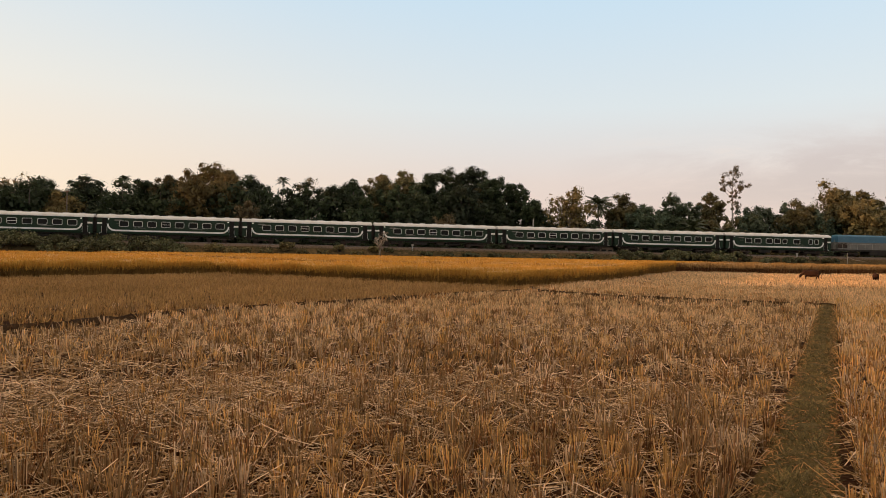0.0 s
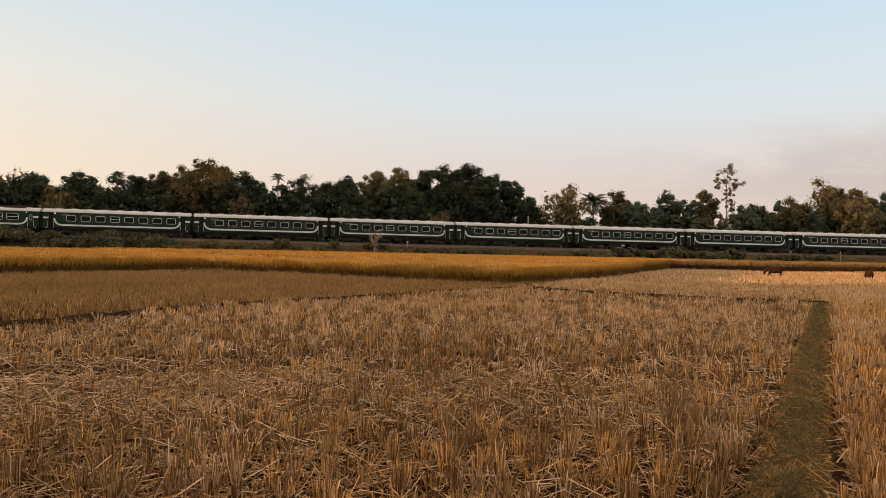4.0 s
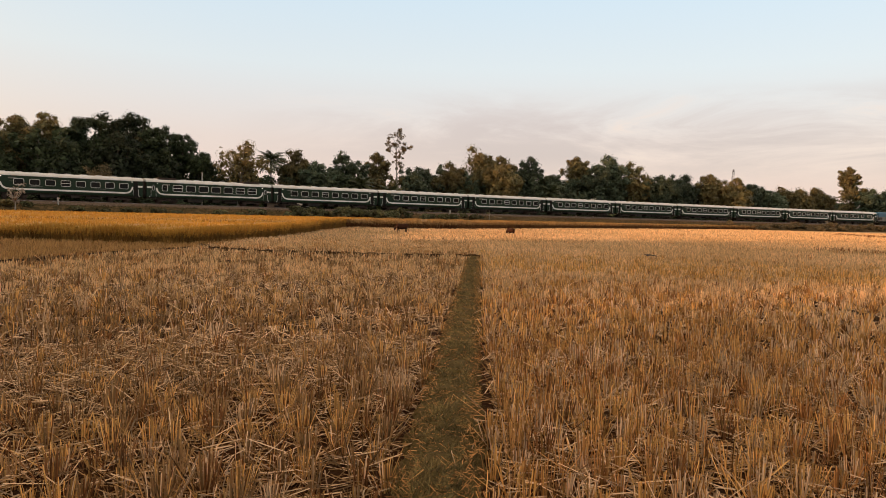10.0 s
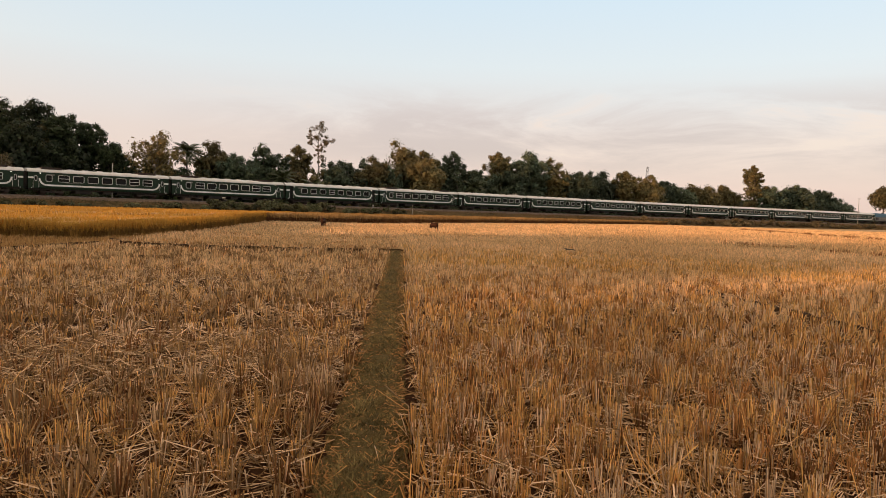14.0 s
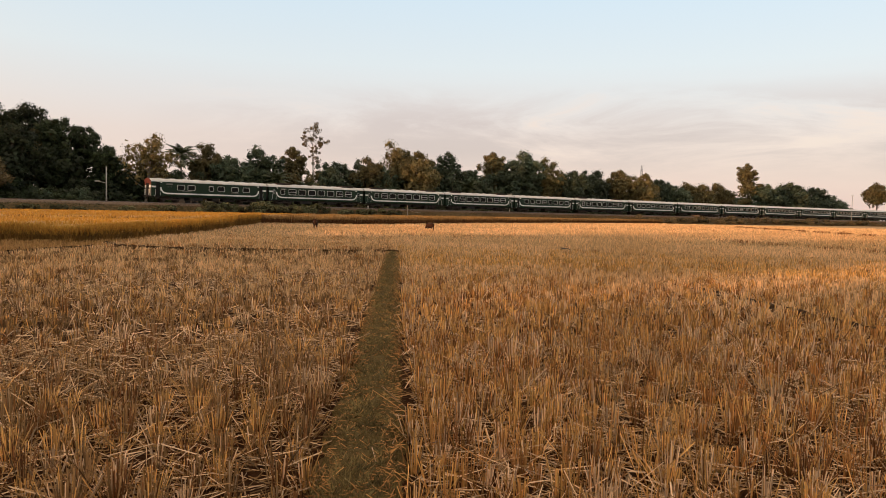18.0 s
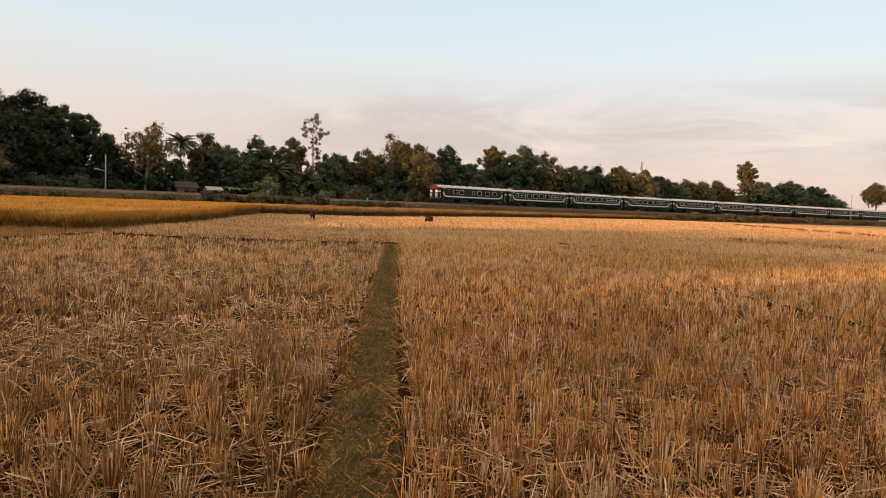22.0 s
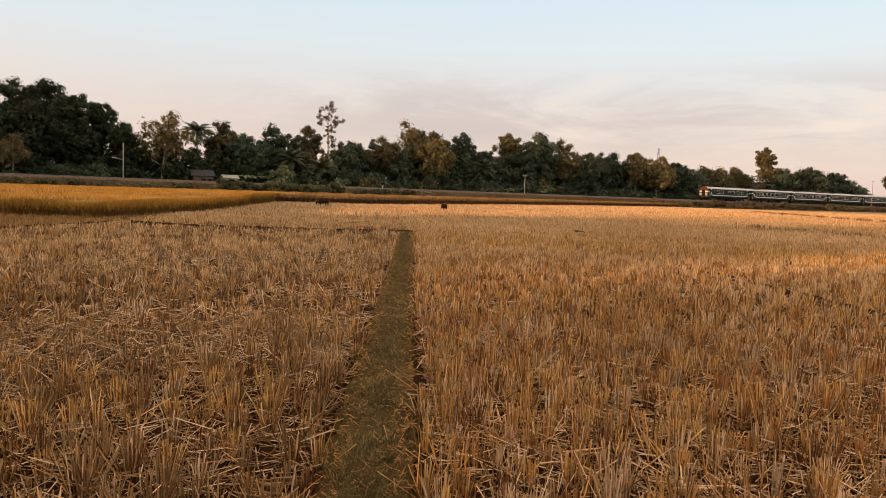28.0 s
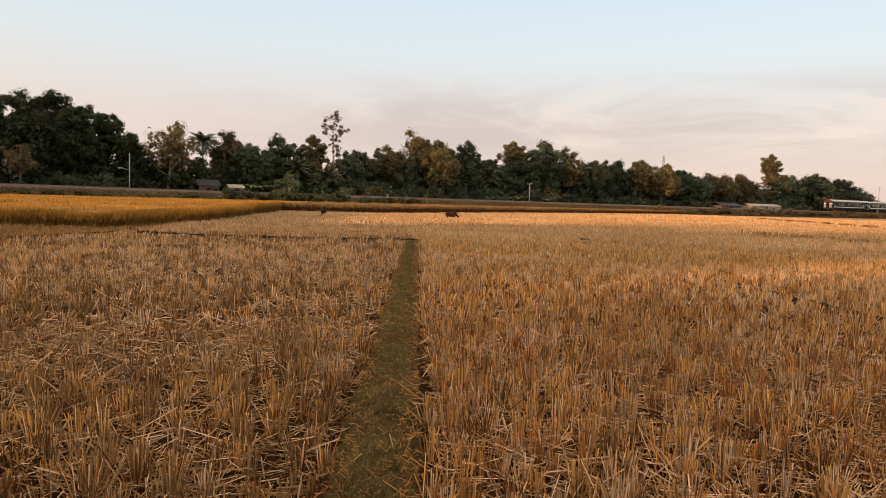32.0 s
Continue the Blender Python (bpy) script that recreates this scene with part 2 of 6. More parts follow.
M = dict(
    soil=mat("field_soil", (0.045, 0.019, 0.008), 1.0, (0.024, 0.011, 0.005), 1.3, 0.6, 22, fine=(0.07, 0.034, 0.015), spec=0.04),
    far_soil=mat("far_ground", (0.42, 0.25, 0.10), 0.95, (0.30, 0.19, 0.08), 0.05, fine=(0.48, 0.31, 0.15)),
    path=mat("trodden_grass_soil", (0.13, 0.088, 0.031), 1.0, (0.070, 0.047, 0.018), 9.0, 1.0, 45, fine=(0.21, 0.145, 0.056), spec=0.05),
    bund=mat("bund_soil", (0.050, 0.025, 0.011), 1.0, (0.030, 0.016, 0.008), 1.6, 0.9, 18, fine=(0.085, 0.048, 0.022), spec=0.1),
    bund_dry=mat("dry_bund_soil", (0.20, 0.115, 0.05), 1.0, (0.12, 0.066, 0.03), 1.2, 0.8, 14, fine=(0.27, 0.17, 0.08), spec=0.1),
    straw_pale=mat("pale_straw", (0.73, 0.49, 0.295), 0.6, (0.53, 0.345, 0.185), 0.5, island=0.55, through=0.05, spec=0.14),
    straw_gold=mat("golden_straw", (0.67, 0.372, 0.118), 0.6, (0.54, 0.277, 0.080), 0.35, island=0.6, through=0.05, spec=0.14),
    straw_brown=mat("brown_straw", (0.44, 0.185, 0.054), 0.65, (0.46, 0.235, 0.078), 0.3, island=0.6, through=0.05, spec=0.14),
    # the same straw paled for distance: sunlit, grazing brightness put into its colour
    straw_far=mat("paled_far_straw", (0.78, 0.495, 0.250), 0.65, (0.63, 0.385, 0.175), 0.12, island=0.45, through=0.06, spec=0.14),
    straw_west=mat("brown_field_straw", (0.46, 0.25, 0.086), 0.65, (0.36, 0.195, 0.066), 0.2, island=0.35, through=0.05, spec=0.14),
    straw_dull=mat("dull_straw", (0.345, 0.192, 0.078), 0.65, (0.24, 0.135, 0.056), 0.4, island=0.6, through=0.04, spec=0.14),
    straw_dark=mat("weathered_straw", (0.17, 0.070, 0.025), 0.75, (0.25, 0.108, 0.036), 0.4, island=0.6, through=0.04, spec=0.14),
    sheath=mat("shade_dark_leaf_sheaths", (0.14, 0.058, 0.020), 0.8, (0.075, 0.033, 0.012), 0.6, island=0.6, spec=0.08),
    crop=mat("ripe_rice", (0.54, 0.275, 0.048), 0.6, (0.42, 0.225, 0.045), 0.10, island=0.16, through=0.22, spec=0.08),
    # browner than the ears, and darkened to put in the shade of the crop's front
    crop_shade_stem=mat("front_shaded_rice_blades", (0.26, 0.135, 0.034), 0.75, (0.16, 0.09, 0.026), 0.5, island=0.4, through=0.12, spec=0.08),
    crop_dry=mat("dry_brown_rice", (0.36, 0.205, 0.072), 0.7, (0.26, 0.15, 0.054), 0.12, island=0.25, through=0.12, spec=0.08),
    crop_dry_stem=mat("dry_brown_stems", (0.155, 0.072, 0.027), 0.8, (0.10, 0.048, 0.02), 0.4, island=0.4, spec=0.08),
    grass=mat("dry_grass", (0.15, 0.087, 0.03), 0.7, (0.075, 0.052, 0.02), 0.6, island=0.45, through=0.15, spec=0.14),
    grass_green=mat("dull_green_grass", (0.062, 0.058, 0.022), 0.7, (0.035, 0.038, 0.015), 0.5, island=0.5, through=0.15, spec=0.14),
    path_blade=mat("path_grass_blades", (0.235, 0.170, 0.062), 0.7, (0.105, 0.080, 0.030), 3.5, island=0.7, through=0.1, spec=0.14),
    bank=mat("bank_grass", (0.080, 0.054, 0.022), 0.95, (0.046, 0.036, 0.016), 0.15, 0.9, 3, fine=(0.14, 0.09, 0.042), spec=0.08),
    ballast=mat("brown_ballast", (0.15, 0.105, 0.075), 0.95, (0.10, 0.07, 0.05), 0.4, 0.9, 9, fine=(0.21, 0.155, 0.115), spec=0.08),
    rail=mat("rusty_rail", (0.16, 0.10, 0.07), 0.5, (0.25, 0.2, 0.17), 2.0, metal=0.6),
    sleeper=mat("concrete_sleeper", (0.3, 0.28, 0.26), 0.9, (0.22, 0.2, 0.18), 1.0),
    leaf_dark=mat("dark_leaves", (0.022, 0.034, 0.014), 0.65, (0.039, 0.051, 0.019), 0.35, island=0.5, obj=0.35, through=0.2),
    # lighter than leaf_dark: haze over the far trees put into the leaf colour
    leaf_hazed=mat("haze_pale_leaves", (0.058, 0.082, 0.050), 0.65, (0.085, 0.098, 0.052), 0.30, island=0.5, obj=0.35, through=0.22),
    leaf_gold=mat("olive_leaves", (0.125, 0.108, 0.042), 0.65, (0.165, 0.122, 0.046), 0.3, island=0.45, obj=0.25, through=0.22),
    leaf_airy=mat("thin_brown_leaves", (0.12, 0.095, 0.045), 0.6, (0.16, 0.11, 0.05), 0.4, island=0.5, obj=0.2, through=0.2),
    leaf_ochre=mat("ochre_leaves", (0.21, 0.15, 0.056), 0.6, (0.15, 0.12, 0.045), 0.5, island=0.5, through=0.25),
    # olive leaves browned to put warm evening sun into their colour
    leaf_warm_lit=mat("warm_lit_olive_leaves", (0.155, 0.105, 0.035), 0.65, (0.115, 0.088, 0.030), 0.3, island=0.45, obj=0.25, through=0.22),
    leaf_palm=mat("palm_leaves", (0.045, 0.06, 0.025), 0.5, (0.07, 0.075, 0.03), 0.5, island=0.4, through=0.15),
    leaf_pale=mat("pale_green_leaves", (0.17, 0.20, 0.085), 0.6, (0.22, 0.22, 0.11), 0.5, island=0.5, through=0.2),
    leaf_bush=mat("bush_leaves", (0.082, 0.088, 0.038), 0.6, (0.125, 0.112, 0.055), 0.5, island=0.6, obj=0.35, through=0.15, spec=0.15),
    bark=mat("bark", (0.11, 0.085, 0.065), 0.9, (0.07, 0.055, 0.045), 1.5, 0.6, 8),
    bark_pale=mat("pale_bark", (0.30, 0.26, 0.21), 0.85, (0.2, 0.17, 0.14), 1.2, 0.4, 8),
    green=mat("coach_green", (0.008, 0.024, 0.012), 0.55, (0.012, 0.029, 0.016), 0.6, fine=(0.015, 0.030, 0.018), spec=0.2),
    white=mat("coach_white", (0.76, 0.75, 0.72), 0.45, (0.62, 0.61, 0.58), 0.8, spec=0.5),
    frame_white=mat("window_frame_white", (0.60, 0.60, 0.57), 0.5, (0.46, 0.46, 0.43), 0.8),
    roof=mat("coach_roof", (0.66, 0.65, 0.63), 0.55, (0.52, 0.5, 0.47), 0.5, fine=(0.58, 0.56, 0.53)),
    glass=mat("dark_window_glass", (0.008, 0.010, 0.010), 0.2, spec=0.15),
    black=mat("black_underframe", (0.018, 0.016, 0.015), 0.8, (0.035, 0.028, 0.022), 1.2),
    rust=mat("brake_dust_steel", (0.05, 0.036, 0.027), 0.8, (0.03, 0.023, 0.02), 2.0),
    red=mat("coach_red", (0.15, 0.035, 0.022), 0.6, (0.11, 0.028, 0.018), 1.0),
    lamp=mat("lamp_lens", (1.0, 0.93, 0.8), 0.3, emit=1.2),
    blue=mat("loco_blue", (0.03, 0.115, 0.19), 0.45, (0.04, 0.13, 0.20), 0.7, spec=0.5),
    beige=mat("loco_grey", (0.16, 0.155, 0.14), 0.6, (0.12, 0.115, 0.10), 0.8),
    cow=mat("brown_hide", (0.055, 0.023, 0.012), 0.9, (0.030, 0.014, 0.008), 2.5, spec=0.05),
    horn=mat("horn", (0.2, 0.17, 0.13), 0.5),
    concrete=mat("pole_concrete", (0.40, 0.38, 0.345), 0.9, (0.30, 0.28, 0.25), 1.0),
    tin=mat("corrugated_tin", (0.05, 0.062, 0.08), 0.55, (0.06, 0.05, 0.045), 0.7, metal=0.2),
    wall=mat("hut_plaster", (0.46, 0.42, 0.36), 0.9, (0.34, 0.3, 0.25), 0.8),
    mudwall=mat("mud_wall", (0.17, 0.12, 0.085), 0.95, (0.12, 0.085, 0.06), 0.8),
    dark=mat("dark_opening", (0.012, 0.011, 0.010), 0.9),
)


# ======== building helpers ========
def quads_mesh(name, co, quads, material, smooth=False):
    """A mesh from an (n, 3) array and an (m, 4) or (m, 3) index array."""
    me = bpy.data.meshes.new(name)
    co = np.asarray(co, dtype=np.float32)
    quads = np.asarray(quads, dtype=np.int32)
    m, k = quads.shape
    me.vertices.add(len(co))
    me.vertices.foreach_set("co", co.ravel())
    me.loops.add(m * k)
    me.loops.foreach_set("vertex_index", quads.ravel())
    me.polygons.add(m)
    me.polygons.foreach_set("loop_start", np.arange(0, m * k, k, dtype=np.int32))
    me.polygons.foreach_set("use_smooth", np.full(m, smooth))
    me.update(calc_edges=True)
    me.materials.append(material)
    return me


def to_mesh(name, bm, material, smooth=False):
    me = bpy.data.meshes.new(name)
    bmesh.ops.recalc_face_normals(bm, faces=bm.faces)
    bm.to_mesh(me)
    bm.free()
    me.materials.append(material)
    if smooth:
        for p in me.polygons:
            p.use_smooth = True
    return me


def part(name, data, material, parent, label="", m=None, smooth=False):
    if isinstance(data, bmesh.types.BMesh):
        data = to_mesh(name, data, material, smooth)
    ob = new(name, data)
    ob.parent = parent
    if m is not None:
        ob.matrix_basis = m
    if label:
        ob["label"] = label
    return ob


def thing(name, m, label, category, group="", kind=""):
    ob = new(name)
    ob.empty_display_size = 0.3
    ob.matrix_basis = m
    return tagged(ob, label, category, group, kind)


def structure(name, data, label, category):
    return tagged(new(name, data), label, category, kind="structure")


def box(bm, x0, x1, y0, y1, z0, z1, bevel=0.0):
    v = [bm.verts.new((x, y, z)) for z in (z0, z1) for x, y in ((x0, y0), (x1, y0), (x1, y1), (x0, y1))]
    fs = [bm.faces.new([v[i] for i in f]) for f in
          ((3, 2, 1, 0), (4, 5, 6, 7), (0, 1, 5, 4), (1, 2, 6, 5), (2, 3, 7, 6), (3, 0, 4, 7))]
    if bevel:
        es = list({e for f in fs for e in f.edges})
        bmesh.ops.bevel(bm, geom=es, offset=bevel, segments=2, affect="EDGES")
    return bm


def rod(bm, a, b, r0, r1=None, n=6):
    """A tapered rod from a to b."""
    a, b = Vector(a), Vector(b)
    r1 = r0 if r1 is None else r1
    q = (b - a).to_track_quat("Z", "Y")
    rings = []
    for p, r in ((a, r0), (b, r1)):
        rings.append([bm.verts.new(p + q @ Vector((r * math.cos(t), r * math.sin(t), 0))) for t in
                      (2 * math.pi * i / n for i in range(n))])
    for i in range(n):
        j = (i + 1) % n
        bm.faces.new((rings[0][i], rings[0][j], rings[1][j], rings[1][i]))
    bm.faces.new(list(reversed(rings[0])))
    bm.faces.new(rings[1])
    return bm


def tube_mesh(bm, points, radii, n=7):
    """A bent, tapered tube through points."""
    rings = []
    for i, (p, r) in enumerate(zip(points, radii)):
        a, b = Vector(points[max(i - 1, 0)]), Vector(points[min(i + 1, len(points) - 1)])
        q = (b - a).to_track_quat("Z", "Y")
        rings.append([bm.verts.new(Vector(p) + q @ Vector((r * math.cos(t), r * math.sin(t), 0))) for t in
                      (2 * math.pi * k / n for k in range(n))])
    for r0, r1 in zip(rings, rings[1:]):
        for k in range(n):
            j = (k + 1) % n
            bm.faces.new((r0[k], r0[j], r1[j], r1[k]))
    bm.faces.new(list(reversed(rings[0])))
    bm.faces.new(rings[-1])


def prism(bm, outline, x0, x1):
    """A closed (y, z) outline drawn out along x."""
    a = [bm.verts.new((x0, y, z)) for y, z in outline]
    b = [bm.verts.new((x1, y, z)) for y, z in outline]
    n = len(outline)
    for i in range(n):
        j = (i + 1) % n
        bm.faces.new((a[i], a[j], b[j], b[i]))
    bm.faces.new(list(reversed(a)))
    bm.faces.new(b)


# ======== the railway line ========
def heading(s):
    s = min(max(s, -170.0), 480.0)
    return 0.5708 - 0.0011469 * s + 1.9729e-6 * s * s


def rail_z(s):
    return 2.30 - 0.00185 * min(max(s, -150.0), 400.0)


def lay_line():
    """Points of the curve at every metre from s = -420 to s = 700."""
    pts = {0: (-5.16, 133.04)}
    x, y = pts[0]
    for s in range(0, 700):
        h = heading(s + 0.5)
        x, y = x + math.cos(h), y + math.sin(h)
        pts[s + 1] = (x, y)
    x, y = pts[0]
    for s in range(0, -420, -1):
        h = heading(s - 0.5)
        x, y = x - math.cos(h), y - math.sin(h)
        pts[s - 1] = (x, y)
    return pts


LINE = lay_line()


def on_line(s, u=0.0, dz=0.0):
    """The place at s along the line, u metres to its field side, dz above the rail."""
    i = math.floor(s)
    f = s - i
    (x0, y0), (x1, y1) = LINE[i], LINE[i + 1]
    h = heading(s)
    return Vector((x0 + f * (x1 - x0) + u * math.sin(h), y0 + f * (y1 - y0) - u * math.cos(h), rail_z(s) + dz))


def line_u(x, y):
    """(s, u) of places near the line; arrays."""
    ss = np.array(sorted(LINE))
    px = np.array([LINE[s][0] for s in ss])
    py = np.array([LINE[s][1] for s in ss])
    s_out, u_out = np.empty(len(x)), np.empty(len(x))
    hh = np.array([heading(s) for s in ss])
    for i in range(0, len(x), 4000):
        d = (x[i:i + 4000, None] - px[None, ::4]) ** 2 + (y[i:i + 4000, None] - py[None, ::4]) ** 2
        k = d.argmin(1) * 4
        s_out[i:i + 4000] = ss[k]
        u_out[i:i + 4000] = (x[i:i + 4000] - px[k]) * np.sin(hh[k]) - (y[i:i + 4000] - py[k]) * np.cos(hh[k])
    return s_out, u_out


def swept(name, section, material, s0, s1, step, rel=None, jitter=0.0, smooth=True):
    """A strip along the line: section is (u, z) from the field side to the far side; rel flags z as above the rail."""
    rng = np.random.default_rng(5)
    co, k = [], len(section)
    ss = np.arange(s0, s1 + 0.1, step)
    for s in ss:
        for (u, z), r in zip(section, rel or [True] * k):
            p = on_line(min(s, 698), u)
            zz = p.z + z if r else z
            j = jitter * rng.uniform(-1, 1) if 0 < abs(u) else 0
            co.append((p.x, p.y, zz + j))
    q = []
    for i in range(len(ss) - 1):
        for j in range(k - 1):
            a = i * k + j
            q.append((a, a + k, a + k + 1, a + 1))
    return quads_mesh(name, co, q, material, smooth)


structure("embankment", swept("embankment", [(11.0, -0.12), (8.6, 0.12), (7.0, 0.62), (5.4, -1.05), (3.9, -0.62), (2.9, -0.5), (-2.9, -0.5), (-4.2, -0.8), (-7.0, 0.75), (-11, 0.6)],
          M["bank"], -400, 690, 3.0, rel=[False, False, False, True, True, True, True, True, False, False], jitter=0.1),
          "low grassy railway embankment with rough brown slopes", "embankment")
structure("ballast", swept("ballast", [(2.75, -0.55), (2.55, -0.42), (1.5, -0.15), (0, -0.13), (-1.5, -0.15), (-2.7, -0.5)], M["ballast"], -400, 690, 2.0, jitter=0.03),
          "pale grey stone ballast bed under the rails", "ballast")
for u in (0.53, -0.53):
    structure("rail", swept("rail", [(u + 0.035, -0.14), (u + 0.035, 0.0), (u - 0.035, 0.0), (u - 0.035, -0.14)], M["rail"], -400, 690, 4.0, smooth=False),
              "long rusty steel rail on concrete sleepers", "rail")


def sleepers():
    co, q = [], []
    for s in np.arange(-180, 420, 0.7):
        h = heading(s)
        c, n = Vector((math.cos(h), math.sin(h), 0)), Vector((math.sin(h), -math.cos(h), 0))
        p = on_line(s)
        b = len(co)
        for z in (-0.22, -0.1):
            for i, j in ((-1, -1), (1, -1), (1, 1), (-1, 1)):
                co.append(p + c * 0.12 * i + n * 0.95 * j + Vector((0, 0, z)))
        q += [(b + a, b + d, b + e, b + f) for a, d, e, f in ((4, 5, 6, 7), (0, 1, 5, 4), (1, 2, 6, 5), (2, 3, 7, 6), (3, 0, 4, 7))]
    tagged(new("sleepers", quads_mesh("sleepers", co, q, M["sleeper"])), "rows of concrete sleepers set in the ballast", "sleepers", kind="stuff")


sleepers()


# ======== the ground: one sheet to the horizon ========
def path_x(y):
    return -0.2 + 0.068 * y


def ground():
    radii = [0.0] + list(np.geomspace(1.0, 3500, 90))
    na = 120
    co, q = [(0, 0, 0)], []
    rng = np.random.default_rng(2)
    for r in radii[1:]:
        for a in range(na):
            t = 2 * math.pi * a / na
            z = rng.uniform(-0.02, 0.02) if r < 60 else -0.01
            co.append((r * math.sin(t), r * math.cos(t), z if r < 110 else -0.02))
    for i in range(len(radii) - 2):
        for a in range(na):
            b = (a + 1) % na
            q.append((1 + i * na + a, 1 + i * na + b, 1 + (i + 1) * na + b, 1 + (i + 1) * na + a))
    q += [(0, 1 + (a + 2) % na, 1 + (a + 1) % na, 1 + a) for a in range(0, na, 2)]
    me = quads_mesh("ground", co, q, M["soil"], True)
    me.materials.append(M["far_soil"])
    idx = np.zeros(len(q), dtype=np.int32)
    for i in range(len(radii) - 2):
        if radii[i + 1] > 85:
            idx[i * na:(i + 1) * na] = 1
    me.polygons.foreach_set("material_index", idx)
    structure("ground", me, "flat brown field soil reaching to the horizon", "ground")


ground()


def ridge(name, pts, width, height, material, label, category, lumps=0.02, step=0.25, seed=1):
    """A low earth ridge along pts."""
    rng = np.random.default_rng(seed)
    line = []
    for (x0, y0), (x1, y1) in zip(pts, pts[1:]):
        d = math.hypot(x1 - x0, y1 - y0)
        for i in range(int(d / step)):
            f = i * step / d
            line.append((x0 + f * (x1 - x0), y0 + f * (y1 - y0)))
    line.append(pts[-1])
    prof = ((-0.62, -0.03), (-0.5, 0.25), (-0.36, 0.8), (-0.15, 1.0), (0.15, 0.97), (0.36, 0.78), (0.5, 0.2), (0.62, -0.03))
    co, q, k = [], [], len(prof)
    for i, (x, y) in enumerate(line):
        a, b = line[max(i - 1, 0)], line[min(i + 1, len(line) - 1)]
        l = math.hypot(b[0] - a[0], b[1] - a[1])
        nx, ny = (b[1] - a[1]) / l, -(b[0] - a[0]) / l
        w = width * (1 + 0.12 * math.sin(i * 0.9) * rng.uniform(0.3, 1))
        for u, z in prof:
            e = rng.uniform(-1, 1) * lumps
            co.append((x + nx * (u * w + e * 0.8), y + ny * (u * w + e * 0.8), z * height + rng.uniform(-1, 1) * lumps * (z > 0)))
    for i in range(len(line) - 1):
        for j in range(k - 1):
            a = i * k + j
            q.append((a, a + k, a + k + 1, a + 1))
    return structure(name, quads_mesh(name, co, q, material, True), label, category)


ridge("path", [(path_x(y), y) for y in (-5, 2, 6, 10, 15, 21, 26.6)], 0.46, 0.12, M["path"],
      "narrow trodden earth path with short dry grass", "path", 0.022, 0.10)
ridge("bund", [(1.9, 26.8), (-0.5, 26.75), (-3.8, 26.6), (-6.2, 27.0), (-8.6, 28.1), (-9.9, 30.6)], 0.17, 0.15, M["bund"], "low dark earth bund between stubble plots", "bund", 0.03, 0.2, 2)
ridge("bund", [(-9.6, 28.2), (-10.6, 24.5), (-11.2, 20.5), (-11.6, 18.0), (-12.2, 15.2), (-12.6, 12.6), (-12.5, 10.0), (-12.4, 2)], 0.17, 0.13, M["bund"], "low dark earth bund between stubble plots", "bund", 0.03, 0.2, 3)
ridge("bund", [(7.42, 14.4), (7.38, 12.0), (7.30, 9.0), (7.2, 4.0)], 0.2, 0.12, M["bund"], "low earth bund half hidden in stubble", "bund", 0.02, 0.2, 9)
BUND_LINES = (((23.6, 43), (24.2, 35), (24.3, 30), (25.5, 25)), ((67, 116), (60, 90), (52, 64), (50, 56)))
for i, line in enumerate(BUND_LINES):
    ridge("bund", line, 0.5, 0.10, M["bund_dry"], "low grassy earth bund between stubble plots", "bund", 0.04, 0.4, 5 + i)


# ======== stubble, straw and standing rice ========
def crop_mask(x, y):
    """Standing rice: the block beyond y = 31, its nearer part on the left, and the strip along the embankment."""
    right = np.interp(y, [31, 38, 50, 70, 78], [-10.6, -9.8, -9.5, -9.3, -9.6])
    front = np.interp(x, [-33, -28, -24, -19, -10], [34.2, 33.2, 33.0, 31.5, 31.1])
    side = -32.3 + 0.10 * (y - 22)
    block = (x < right) & (y > front) & (x > side - 0.1)
    near_left = (x <= side) & (y > 9.0)
    edge = np.interp(x, [-9.6, 0, 7, 13, 28, 69, 80], [77, 82, 91, 99, 120, 162, 172])
    strip = (x >= right) & (x < 80) & (y > edge)
    return block | near_left | strip


def open_field(x, y, margin=0.28):
    d = x - path_x(y)
    on_path = (d > -margin) & (d < margin + 0.03) & (y < 26.9)
    on_bund = (np.abs(x - 7.3 - 0.02 * (y - 9)) < 0.10) & (y > 4) & (y < 14.3)
    ahead = np.interp(x, [-8.6, -6.2, -3.8, -0.5, 1.9], [28.1, 27.0, 26.6, 26.75, 26.8])
    beside = np.interp(y, [8, 12.6, 15.2, 18, 20.5, 24.5], [-12.5, -12.6, -12.2, -11.6, -11.2, -10.6])
    on_bund |= (x > -8.8) & (x < 2.1) & (y > ahead - 0.5) & (y < ahead + 0.12)
    on_bund |= (y > 7) & (y < 25) & (x > beside - 0.12) & (x < beside + 0.30)
    return ~(on_path | on_bund)


def tubes(rng, p, height, lean, r, sides=3, taper=0.75, az=None):
    """Upright straws at p (n, 3): thin prisms, each an island."""
    n = len(p)
    az = rng.uniform(0, 2 * np.pi, n) if az is None else az
    top = p + np.stack([np.cos(az) * lean * height, np.sin(az) * lean * height, height], 1)
    t0 = rng.uniform(0, 2 * np.pi, n)
    ring = []
    for base, rad in ((p, r), (top, r * taper)):
        for k in range(sides):
            t = t0 + 2 * np.pi * k / sides
            ring.append(base + np.stack([np.cos(t) * rad, np.sin(t) * rad, 0 * t], 1))
    co = np.stack(ring, 1).reshape(-1, 3)
    o = np.arange(n)[:, None] * 2 * sides
    f = np.concatenate([o + np.array([[k, (k + 1) % sides, sides + (k + 1) % sides, sides + k]]) for k in range(sides)])
    return co, f


